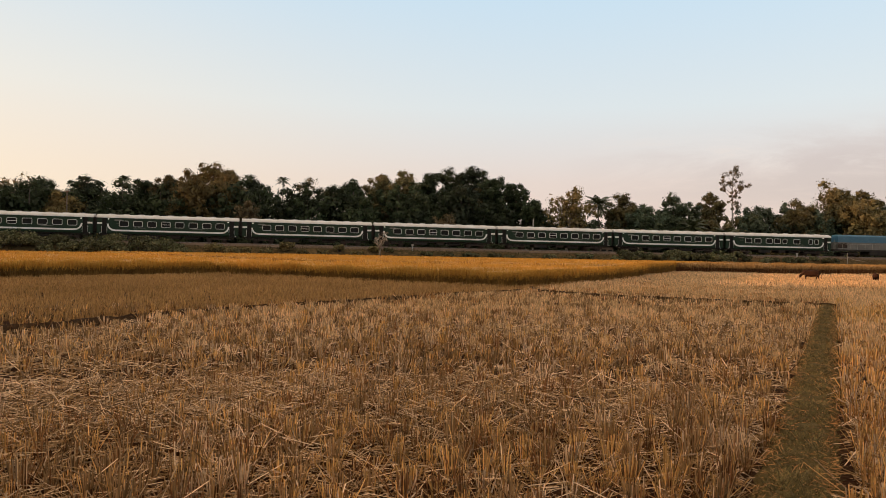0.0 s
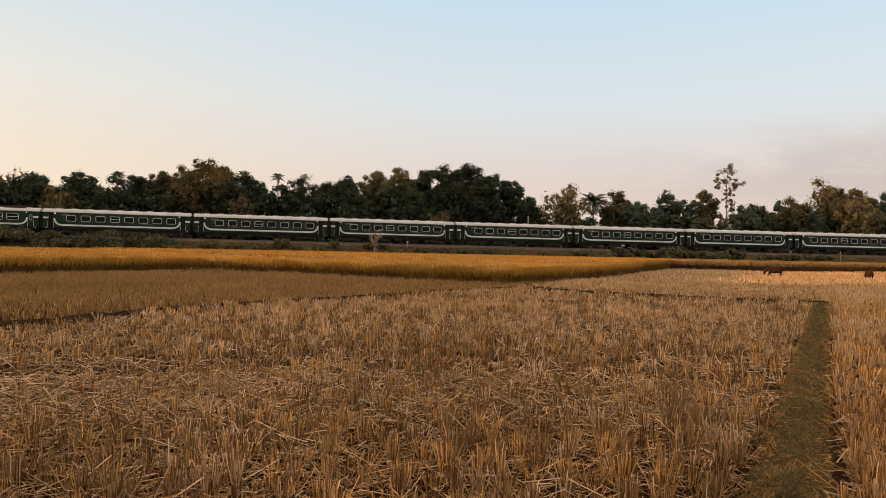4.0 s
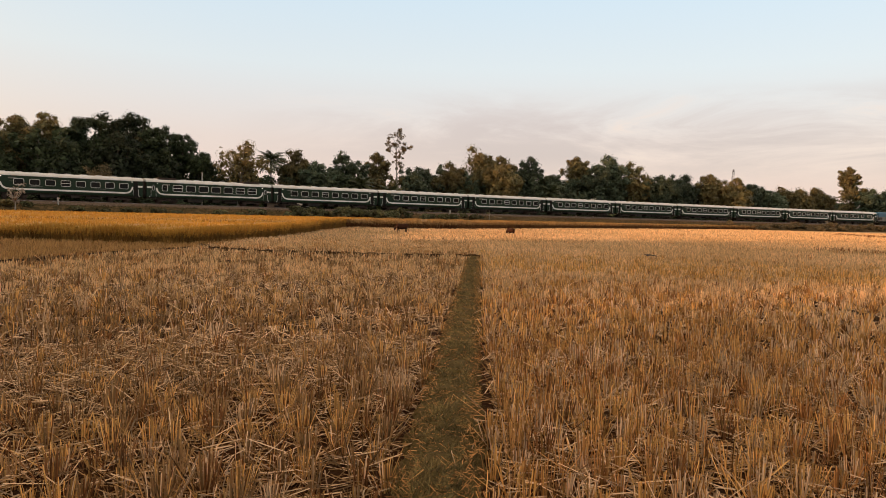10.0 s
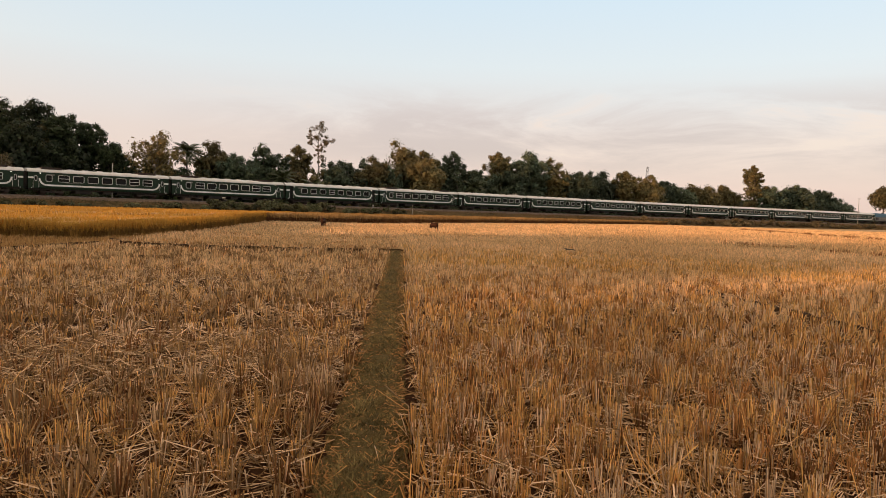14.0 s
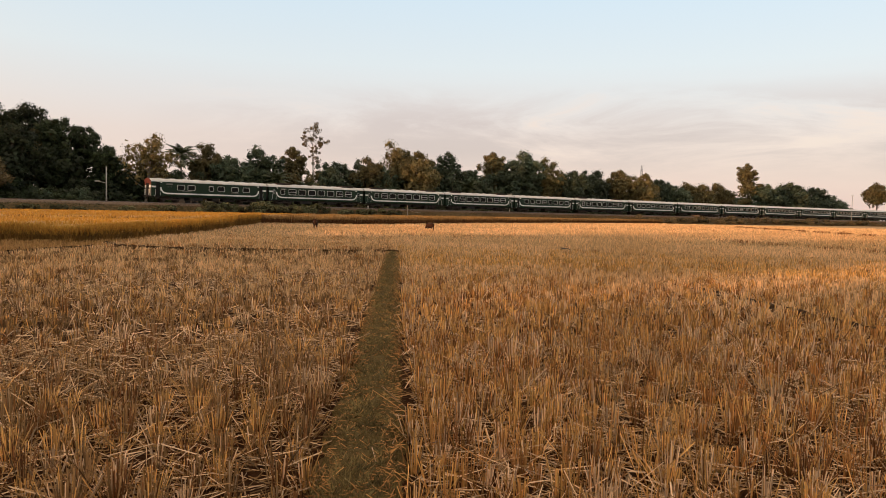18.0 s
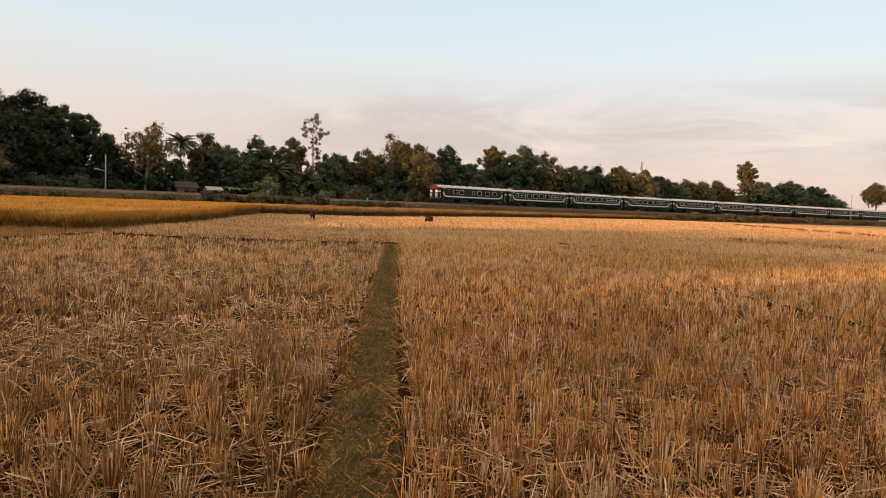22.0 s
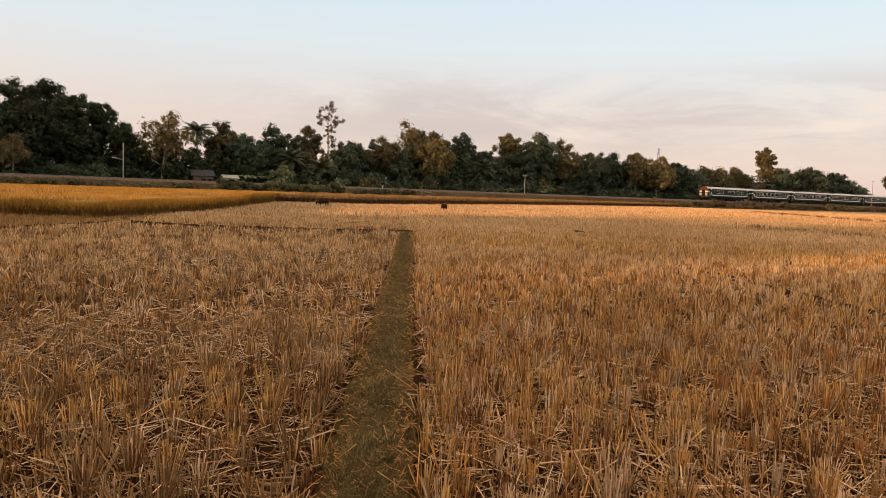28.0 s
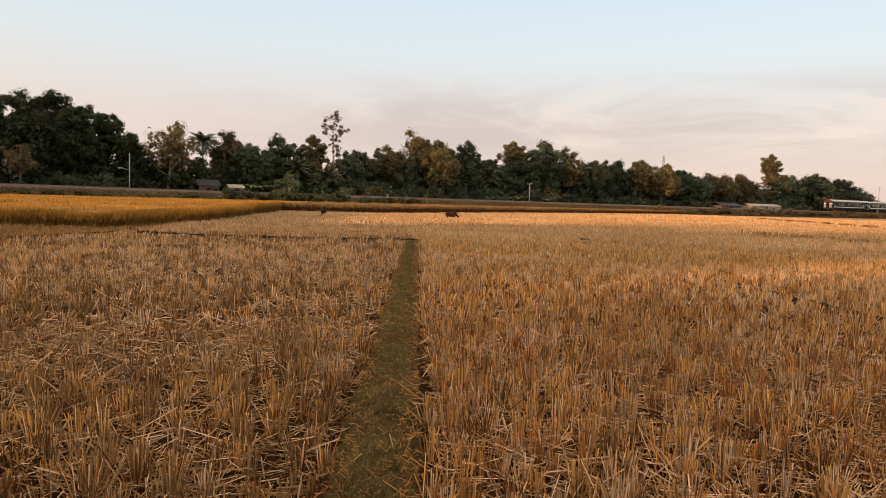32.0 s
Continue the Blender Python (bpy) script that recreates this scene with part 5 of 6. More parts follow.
def coach(label, windows, w, h, slats=(), roof_units=False, tail=False, closed=False):
    root = thing("railway_coach", pose(0, 0, 0), label, "coach", "coaches of the train")
    bm = bmesh.new()
    prism(bm, BODY, -8.42, 8.42)
    part("body", bm, M["green"], root)
    bm = bmesh.new()
    prism(bm, ROOF, -9.78, 9.78)
    for i in range(9):
        x = -8 + 2 * i
        box(bm, x - 0.42, x + 0.42, -0.22, 0.22, 3.70, 3.83, 0.04)
    for i in range(40):
        x = -9.6 + 19.2 * i / 39
        box(bm, x - 0.025, x + 0.025, -1.0, 1.0, 3.56, 3.612)
    roof = part("roof", bm, M["roof"], root, "pale grey ribbed roof with vents")
    if roof_units:
        for s in (-1, 1):
            bm = bmesh.new()
            box(bm, s * 6.6 - 1.3, s * 6.6 + 1.3, -0.85, 0.85, 3.6, 3.95, 0.06)
            for i in range(9):
                box(bm, s * 6.6 - 1.2 + 0.3 * i, s * 6.6 - 1.08 + 0.3 * i, -0.87, 0.87, 3.72, 3.86)
            part("air_conditioner", bm, M["rust"], roof, "dark rooftop cooling unit")
    for s in (-1, 1):
        bm = bmesh.new()
        prism(bm, [(-1.375, 0.95), (-1.375, 3.2), (1.375, 3.2), (1.375, 0.95)], min(s * 9.05, s * 9.70), max(s * 9.05, s * 9.70))
        part("vestibule", bm, M["green"], root)
        bm = bmesh.new()
        box(bm, min(s * 8.4, s * 9.06), max(s * 8.4, s * 9.06), -1.22, 1.22, 0.95, 3.2)
        door = part("door", bm, M["dark"], root, "dark open doorway")
        if closed:
            for side in (-1, 1):
                bm = bmesh.new()
                box(bm, s * 8.73 - 0.30, s * 8.73 + 0.30, side * 1.30 - 0.03, side * 1.30 + 0.03, 1.0, 3.1, 0.02)
                part("door_leaf", bm, M["green"], door, "closed dark green door")
                turn = pose(s * 8.73, side * 1.335, 2.35, 0, 0, 0 if side < 0 else 180)
                part("door_window", PILL, M["frame_white"], door, "slim rounded white window frame", turn)
                part("door_pane", PILL_PANE, M["glass"], door, "", turn)
        for side in (-1, 1):
            for dx in (-0.36, 0.36):
                part("handrail", HANDRAIL, M["frame_white"], root, "pale door handrail", pose(s * 8.73 + dx, side * 1.40, 1.05))
            bm = bmesh.new()
            bmesh.ops.create_uvsphere(bm, u_segments=8, v_segments=5, radius=0.07, matrix=Matrix.Translation((s * 9.3, side * 1.36, 0.98)))
            part("step_lamp", bm, M["white"], root, "small white step light")
        for y in (-1.25, 1.25):
            bm = bmesh.new()
            for z in (0.55, 0.78):
                box(bm, s * 8.73 - 0.3, s * 8.73 + 0.3, y - 0.13, y + 0.13, z - 0.02, z + 0.02)
            rod(bm, (s * 8.73 - 0.3, y, 0.5), (s * 8.73 - 0.3, y, 0.96), 0.02)
            rod(bm, (s * 8.73 + 0.3, y, 0.5), (s * 8.73 + 0.3, y, 0.96), 0.02)
            part("boarding_step", bm, M["rust"], root)
        if not (tail and s < 0):
            bm = bmesh.new()
            for i in range(3):
                a = s * (9.70 + 0.1 * i)
                box(bm, min(a, a + s * 0.1), max(a, a + s * 0.1), -0.75 + 0.05 * (i % 2), 0.75 - 0.05 * (i % 2), 1.05, 3.3 - 0.05 * (i % 2))
            part("bellows", bm, M["black"], root, "black folded gangway bellows")
        for y in (-1.385, 1.385):
            bm = bmesh.new()
            bmesh.ops.create_uvsphere(bm, u_segments=8, v_segments=5, radius=0.075, matrix=Matrix.Translation((s * 8.2, y, 3.05)))
            part("marker_lamp", bm, M["lamp"], root, "small white side lamp")
        bogie(root, s * 6.6)
    for side in (-1, 1):
        part("stripe", stripe_mesh(side), M["white"], root, "white waist band swept up at the ends")
    bm = bmesh.new()
    box(bm, -9.6, 9.6, -1.1, 1.1, 0.78, 0.97)
    box(bm, -3.6, -1.4, -1.15, 1.15, 0.38, 0.8, 0.04)
    box(bm, 0.2, 1.4, -1.1, 1.1, 0.45, 0.8, 0.04)
    rod(bm, (2.2, -0.7, 0.55), (4.1, -0.7, 0.55), 0.22, 0.22, 10)
    box(bm, 2.4, 4.2, 0.3, 1.1, 0.42, 0.8, 0.04)
    part("underframe", bm, M["black"], root)
    wide = {}
    for x, ww in windows:
        key = round(ww, 2)
        if key not in wide:
            wide[key] = (ring_mesh("window_frame", ww, h, 0.2, 0.065, 0.03, M["frame_white"]), pane_mesh("pane", ww - 0.14, h - 0.14, 0.11, M["glass"]))
        fr, pn = wide[key]
        for side in (-1, 1):
            turn = pose(x, side * 1.376, 2.40, 0, 0, 0 if side < 0 else 180)
            win = part("window_frame", fr, M["frame_white"], root, "white rounded window frame", turn)
            part("pane", pn, M["glass"], win)
            if (x, ww) in slats:
                bm = bmesh.new()
                box(bm, -ww / 2 + 0.06, ww / 2 - 0.06, -0.03, 0.0, -0.03, 0.03)
                part("sliding_bar", bm, M["white"], win)
    for side in (-1, 1):
        for x0, x1, z0, z1 in ((-4.9, -3.3, 1.80, 1.86), (3.2, 4.7, 1.80, 1.86), (-7.4, -6.4, 2.78, 2.98), (-7.2, -6.5, 2.42, 2.47)):
            bm = bmesh.new()
            box(bm, x0, x1, side * 1.380 - 0.008, side * 1.380 + 0.008, z0, z1)
            part("lettering", bm, M["beige"], root, "pale painted lettering bar")
    if tail:
        for z0, z1, m, words in ((2.66, 3.25, "red", "red painted upper end panel"), (2.26, 2.66, "white", "white band across the end wall"), (0.95, 2.26, "beige", "dusty grey lower end panel")):
            bm = bmesh.new()
            box(bm, -9.80, -9.70, -1.33, 1.33, z0, z1 - 0.004, 0.02)
            part("end_wall", bm, M[m], root, words)
        bm = bmesh.new()
        prism(bm, [(y * 0.99, z - 0.01) for y, z in ROOF], -9.90, -9.78)
        part("roof_end", bm, M["red"], root, "red painted roof end")
        bm = bmesh.new()
        box(bm, -9.84, -9.795, -0.5, 0.5, 1.0, 2.95)
        part("end_door", bm, M["dark"], root, "dark gangway door")
        for y in (-0.92, 0.92):
            bm = bmesh.new()
            box(bm, -9.845, -9.80, y - 0.26, y + 0.26, 1.35, 2.0, 0.02)
            part("end_hatch", bm, M["wall"], root, "cream painted hatch")
            for dy in (-0.33, 0.33):
                part("handrail", HANDRAIL, M["frame_white"], root, "", pose(-9.86, y + dy, 1.1))
        bm = bmesh.new()
        for y in (-0.8, 0.8):
            rod(bm, (-10.15, y, 0.95), (-9.75, y, 0.95), 0.09, 0.09, 8)
            rod(bm, (-10.2, y, 0.95), (-10.15, y, 0.95), 0.2, 0.2, 10)
        part("buffers", bm, M["black"], root)
    return root


EVEN = [(-6.15 + 1.89 * i, 1.28) for i in range(8)]
LARGE = [(-7.1, 0.85)] + [(-5.2 + 1.95 * i, 1.5) for i in range(7)]
TAILW = [(-5.1, 1.25), (-3.4, 1.25), (-0.1, 0.85), (1.6, 1.25), (4.0, 1.25), (6.0, 1.25)]
HEADW = [(-5.6, 1.25), (-3.9, 1.25), (-1.8, 1.25), (-0.3, 1.25), (1.1, 0.85), (3.3, 1.25), (5.9, 0.8), (7.0, 0.8)]

coach_even = coach("dark green coach with white window frames and white band", EVEN, 1.28, 0.86, slats=(EVEN[3],))
coach_large = coach("dark green coach with large windows and rooftop cooling units", LARGE, 1.5, 0.98, slats=(LARGE[1], LARGE[6], LARGE[7]), roof_units=True, closed=True)
coach_tail = coach("last dark green coach with a red and white end wall", TAILW, 1.25, 0.86, tail=True)
coach_head = coach("foremost dark green coach with uneven window spacing", HEADW, 1.25, 0.86)
ORDER = [coach_head] + [coach_even] * 8 + [coach_large, coach_even, coach_large, coach_large, coach_large, coach_tail]
TRAIN = []
used = set()
for proto in ORDER:
    if proto.name in used:
        TRAIN.append(copy_thing(proto, pose(0, 0, 0)))
    else:
        used.add(proto.name)
        TRAIN.append(proto)


def locomotive():
    root = thing("locomotive", pose(0, 0, 0), "blue and grey diesel locomotive pulling the green coaches", "locomotive")
    bm = bmesh.new()
    box(bm, -8.6, 8.6, -1.35, 1.35, 0.95, 1.25, 0.03)
    part("frame", bm, M["black"], root)
    bm = bmesh.new()
    prism(bm, [(-0.95, 1.25), (-0.95, 2.5), (0.95, 2.5), (0.95, 1.25)], -7.6, 4.2)
    part("lower_hood", bm, M["beige"], root, "pale grey lower hood panels")
    bm = bmesh.new()
    prism(bm, [(-0.95, 2.5), (-0.95, 3.55), (-0.7, 3.82), (0.7, 3.82), (0.95, 3.55), (0.95, 2.5)], -7.6, 4.2)
    hood = part("hood", bm, M["blue"], root, "blue engine hood")
    for x in (-6.8, -4.6, -2.4, -0.2, 2.0):
        for side in (-1, 1):
            bm = bmesh.new()
            box(bm, x - 0.9, x + 0.9, side * 0.95 - 0.02, side * 0.95 + 0.02, 1.5, 2.35, 0.01)
            part("hatch", bm, M["rust"] if x < -6 else M["beige"], hood)
            for i in range(4):
                bm = bmesh.new()
                box(bm, x - 0.7, x + 0.7, side * 0.97 - 0.015, side * 0.97 + 0.015, 2.75 + 0.14 * i, 2.80 + 0.14 * i)
                part("louvre", bm, M["blue"], hood)
    bm = bmesh.new()
    prism(bm, [(-1.3, 1.25), (-1.3, 3.5), (-0.9, 3.9), (0.9, 3.9), (1.3, 3.5), (1.3, 1.25)], 4.2, 6.6)
    cab = part("cab", bm, M["blue"], root)
    for side in (-1, 1):
        bm = bmesh.new()
        box(bm, 4.6, 6.2, side * 1.31 - 0.02, side * 1.31 + 0.02, 2.35, 3.05, 0.01)
        part("cab_window", bm, M["glass"], cab)
    bm = bmesh.new()
    prism(bm, [(-0.9, 1.25), (-0.9, 2.3), (0.9, 2.3), (0.9, 1.25)], 6.6, 8.3)
    part("nose", bm, M["blue"], root)
    bm = bmesh.new()
    for side in (-1, 1):
        for i in range(13):
            rod(bm, (-8.4 + 1.4 * i, side * 1.3, 1.25), (-8.4 + 1.4 * i, side * 1.3, 2.2), 0.025)
        rod(bm, (-8.4, side * 1.3, 2.2), (8.4, side * 1.3, 2.2), 0.025)
        rod(bm, (-8.55, side * 1.2, 0.6), (-8.55, side * 1.2, 2.9), 0.05)
    part("handrail", bm, M["concrete"], root, "pale grey handrails")
    bm = bmesh.new()
    box(bm, -1.9, 1.9, -1.2, 1.2, 0.3, 0.95, 0.08)
    part("fuel_tank", bm, M["black"], root)
    bm = bmesh.new()
    box(bm, -2.0, -1.2, -0.35, 0.35, 3.75, 4.0, 0.03)
    rod(bm, (-5.4, 0, 3.75), (-5.4, 0, 3.92), 0.5, 0.5, 14)
    part("exhaust", bm, M["black"], root)
    for x in (-5.4, 5.4):
        bogie(root, x)
    return root


LOCO = locomotive()

# ======== poles, huts, shrubs ========
def pole(x, y, z0, h, lamp_arm, label, post="concrete"):
    root = thing("utility_pole", pose(x, y, z0), label, "pole", "poles along the railway")
    bm = bmesh.new()
    rod(bm, (0, 0, -0.4), (0, 0, h), 0.125, 0.08, 8)
    part("post", bm, M[post], root, smooth=True)
    if not lamp_arm:
        bm = bmesh.new()
        box(bm, -0.55, 0.55, -0.05, 0.05, h - 0.2, h - 0.08)
        part("crossarm", bm, M[post], root)
    for dx in (() if lamp_arm else (-0.45, 0.0, 0.45)):
        bm = bmesh.new()
        rod(bm, (dx, 0, h - 0.08), (dx, 0, h + 0.12), 0.05, 0.035, 6)
        part("insulator", bm, M["white"], root)
    if lamp_arm:
        bm = bmesh.new()
        rod(bm, (0, 0, h * 0.62), (-1.1, 0, h * 0.66), 0.05)
        box(bm, -1.7, -1.0, -0.14, 0.14, h * 0.65, h * 0.68, 0.02)
        part("lamp_arm", bm, M["concrete"], root)


pole(-37.9, 117.6, 0.9, 6.9, True, "pale concrete pole with a lamp arm by the line")
pole(37.5, 163.7, 1.0, 5.4, False, "short pale concrete pole beside the line")
pole(169.9, 221.3, 1.2, 9.2, False, "tall concrete pole before the far line")
pole(-97.1, 72.8, 0.9, 9.0, False, "slim dark wooden pole before the dark trees", "bark")


def lattice_mast(x, y, h):
    root = thing("radio_mast", pose(x, y, 0.5, 0, 4, 0), "slim leaning lattice radio mast above the tree tops", "mast")
    bm = bmesh.new()
    for i in range(3):
        t = 2 * math.pi * i / 3
        rod(bm, (0.9 * math.cos(t), 0.9 * math.sin(t), 0), (0.35 * math.cos(t), 0.35 * math.sin(t), h), 0.05, 0.05, 5)
    part("legs", bm, M["tin"], root)
    bm = bmesh.new()
    for j in range(18):
        r = 0.9 - 0.55 * j / 18
        r2 = 0.9 - 0.55 * (j + 1) / 18
        for i in range(3):
            t, t2 = 2 * math.pi * i / 3, 2 * math.pi * (i + 1) / 3
            rod(bm, (r * math.cos(t), r * math.sin(t), h * j / 18), (r2 * math.cos(t2), r2 * math.sin(t2), h * (j + 1) / 18), 0.03, 0.03, 4)
    part("bracing", bm, M["tin"], root)


lattice_mast(102.6, 243.6, 19.6)


def hut(x, y, z0, turn, w, d, h, wall, label, rise=0.9, cover="tin"):
    """A small hut: walls with a door opening, a window and a corrugated ridge roof."""
    root = thing("hut", pose(x, y, z0, 0, 0, turn), label, "hut", "huts behind the railway")
    bm = bmesh.new()
    box(bm, -w / 2, w / 2, -d / 2, d / 2, -0.3, h)
    body = part("wall", bm, M[wall], root)
    bm = bmesh.new()
    box(bm, -0.45, 0.45, -d / 2 - 0.03, -d / 2 + 0.05, 0, min(1.9, h * 0.85))
    part("door", bm, M["dark"], body)
    bm = bmesh.new()
    box(bm, w * 0.22, w * 0.22 + 0.8, -d / 2 - 0.03, -d / 2 + 0.05, h * 0.4, h * 0.75)
    part("window", bm, M["dark"], body)
    for s in (-1, 1):
        n = int(w / 0.12) + 6
        co, q = [], []
        for i in range(n):
            xx = -w / 2 - 0.35 + (w + 0.7) * i / (n - 1)
            dz = 0.025 * (i % 2)
            co += [(xx, s * (d / 2 + 0.25), h - 0.1 + dz), (xx, 0, h + rise + dz), (xx, s * (d / 2 + 0.25), h - 0.16 + dz), (xx, 0, h + rise - 0.06 + dz)]
        for i in range(n - 1):
            a, b = i * 4, i * 4 + 4
            q += [(a, b, b + 1, a + 1), (a + 2, a + 3, b + 3, b + 2), (a, a + 2, b + 2, b)]
        part("roof", quads_mesh("roof", co, q, M[cover]), M[cover], root)
    return root


hut(-23.9, 130.2, 1.2, 30, 2.2, 2.4, 1.9, "wall", "small pale plastered hut with a pale sheet roof", 0.5, "wall")
hut(-29.6, 134.4, 0.9, 25, 3.5, 3.0, 2.5, "mudwall", "dark mud-walled shed with a bluish tin roof", 1.0)
hut(104.9, 199.7, 0.9, 26, 9.0, 4.0, 1.9, "mudwall", "long low tin-roofed shed beside the line", 0.8)
hut(119.5, 206.5, 0.9, 26, 15.0, 4.5, 2.1, "wall", "long pale low building with a pale sheet roof", 0.6, "wall")


def bank_z(s, u):
    """The height of the embankment's surface."""
    rz = rail_z(s)
    if u >= 0:
        return float(np.interp(u, [2.9, 3.9, 5.4, 7.0, 8.6, 11.0], [rz - 0.5, rz - 0.62, rz - 1.05, 0.62, 0.12, -0.05])) - 0.08
    return float(np.interp(-u, [2.9, 4.2, 7.0, 11.0], [rz - 0.5, rz - 0.8, 0.75, 0.6])) - 0.1


def shrub(x, y, z, r, h, seed, leaf="leaf_bush", label="dusty green shrub on the embankment slope", per=60, size=0.16, n=14):
    rng = np.random.default_rng(seed)
    root = thing("shrub", pose(x, y, z), label, "shrub", "shrubs on the embankment")
    bm = bmesh.new()
    ends = []
    for i in range(n):
        t = rng.uniform(0, 2 * math.pi)
        q = r * rng.uniform(0.1, 0.95)
        e = (q * math.cos(t), q * math.sin(t), h * rng.uniform(0.3, 0.9))
        ends.append(e)
        tube_mesh(bm, ((0.1 * math.cos(t), 0.1 * math.sin(t), -0.2), (e[0] * 0.5, e[1] * 0.5, e[2] * 0.55), e), (0.035, 0.025, 0.008), 4)
    part("twigwork", bm, M["bark"], root)
    c, f = leaf_cloud(rng, np.array(ends), np.full(n, r * 0.36), per, size, 0.9)
    part("foliage", quads_mesh("foliage", c, f, M[leaf]), M[leaf], root)


def shrub_row(s0, s1, step, u0, u1, h0, h1, seed, wide=1.0, **kw):
    rng = np.random.default_rng(seed)
    for i, s in enumerate(np.arange(s0, s1, step)):
        p = on_line(s + rng.uniform(-0.6, 0.6), rng.uniform(u0, u1))
        z = bank_z(s, line_u(np.array([p.x]), np.array([p.y]))[1][0])
        shrub(p.x, p.y, z, wide * rng.uniform(0.8, 1.5), rng.uniform(h0, h1), seed + i, **kw)


shrub_row(-156, -90, 1.1, 4.6, 8.6, 1.3, 2.2, 1200, wide=1.45)
shrub_row(-88, -62, 2.6, 5.0, 8.0, 0.7, 1.5, 1300, leaf="leaf_gold", label="brownish green shrub on the embankment slope")
shrub_row(-62, -28, 3.2, 5.0, 8.0, 0.4, 0.8, 1350)
shrub_row(-26, -3, 1.1, 4.6, 8.0, 0.8, 1.5, 1400)
shrub_row(-2, 14, 2.4, 4.5, 7.5, 0.6, 1.2, 1450)
shrub_row(88, 178, 2.0, 5.0, 9.0, 0.7, 1.6, 1500, leaf="leaf_airy", label="low brown scrub on the embankment slope")
shrub_row(178, 260, 3.0, 5.0, 9.0, 0.7, 1.5, 1600, leaf="leaf_airy", label="low brown scrub on the embankment slope")
shrub_row(-60, -30, 4.6, -6.5, -5.0, 1.5, 3.0, 1700, leaf="leaf_dark")
shrub_row(-10, 60, 4.2, -8.0, -5.5, 1.2, 2.6, 1800)
shrub_row(60, 150, 4.6, -8.0, -5.5, 1.2, 2.4, 1900, leaf="leaf_dark")


def bank_grass():
    rng = np.random.default_rng(61)
    s = rng.uniform(-155, 330, 66000)
    u = rng.uniform(2.9, 10.0, len(s))
    u[::5] = -rng.uniform(2.9, 5.0, len(u[::5]))
    pts = np.array([tuple(on_line(a, b)) for a, b in zip(s, u)])
    rz = pts[:, 2]
    z = np.empty(len(s))
    for i in range(len(s)):
        z[i] = np.interp(abs(u[i]), [2.9, 3.9, 5.4, 7.0, 8.6, 11.0], [rz[i] - 0.5, rz[i] - 0.62, rz[i] - 1.05, 0.62, 0.12, -0.12])
    pts[:, 2] = z - 0.05
    green = s < rng.normal(-8, 12, len(s))
    for k, m, label in ((green, "grass_green", "dull green grass and weeds on the embankment slope"), (~green, "grass", "rough dry grass on the embankment slope")):
        bank_blades(rng, pts[k], m, label)


def bank_blades(rng, pts, m, label):
    s = pts[:, 0]
    c, f = blades(rng, pts, rng.uniform(0.08, 0.34, len(s)) * (0.6 + 0.8 * patchy(pts[:, 0], pts[:, 1], 0.6, 4)), rng.uniform(0.2, 1.2, len(s)), rng.uniform(0.03, 0.09, len(s)), 0.25)
    stuff("bank_grass", c, f, M[m], label, "grass")


bank_grass()


def pale_bush(x, y, z, h):
    """A small bare tree with pale dry leaves, before the embankment."""
    rng = np.random.default_rng(91)
    root = thing("tree", pose(x, y, z), "small pale half bare tree at the foot of the embankment", "tree")
    bm = bmesh.new()
    ends = []
    tube_mesh(bm, ((0, 0, -0.2), (0.1, 0, h * 0.35), (0.0, 0, h * 0.6)), (0.12, 0.09, 0.06), 6)
    for i in range(11):
        t = rng.uniform(0, 2 * math.pi)
        e = Vector((rng.uniform(0.6, 1.6) * math.cos(t), rng.uniform(0.4, 1.0) * math.sin(t), h * rng.uniform(0.6, 1.0)))
        ends.append(tuple(e))
        tube_mesh(bm, (Vector((0, 0, h * rng.uniform(0.35, 0.6))), e * 0.6 + Vector((0, 0, 0.3 * h * 0.5)), e), (0.05, 0.035, 0.015), 5)
    part("trunk", bm, M["bark_pale"], root, smooth=True)
    c, f = leaf_cloud(rng, np.array(ends), np.full(len(ends), 0.36), 14, 0.13)
    part("crown", quads_mesh("crown", c, f, M["bark_pale"]), M["bark_pale"], root)


pale_bush(-52.3, 89.8, 0.1, 4.2)
broadleaf(-51.8, 112.0, 8.0, 2.3, "leaf_airy", "small thin tree with brown leaves beside the line", 401, sparse=0.6, low=0.4, bark="bark_pale", size=0.2, base=1.0)
broadleaf(-79.0, 92.0, 9.0, 2.0, "leaf_airy", "small thin tree with brown leaves beside the line", 402, sparse=0.6, low=0.4, bark="bark_pale", size=0.2, base=1.0)


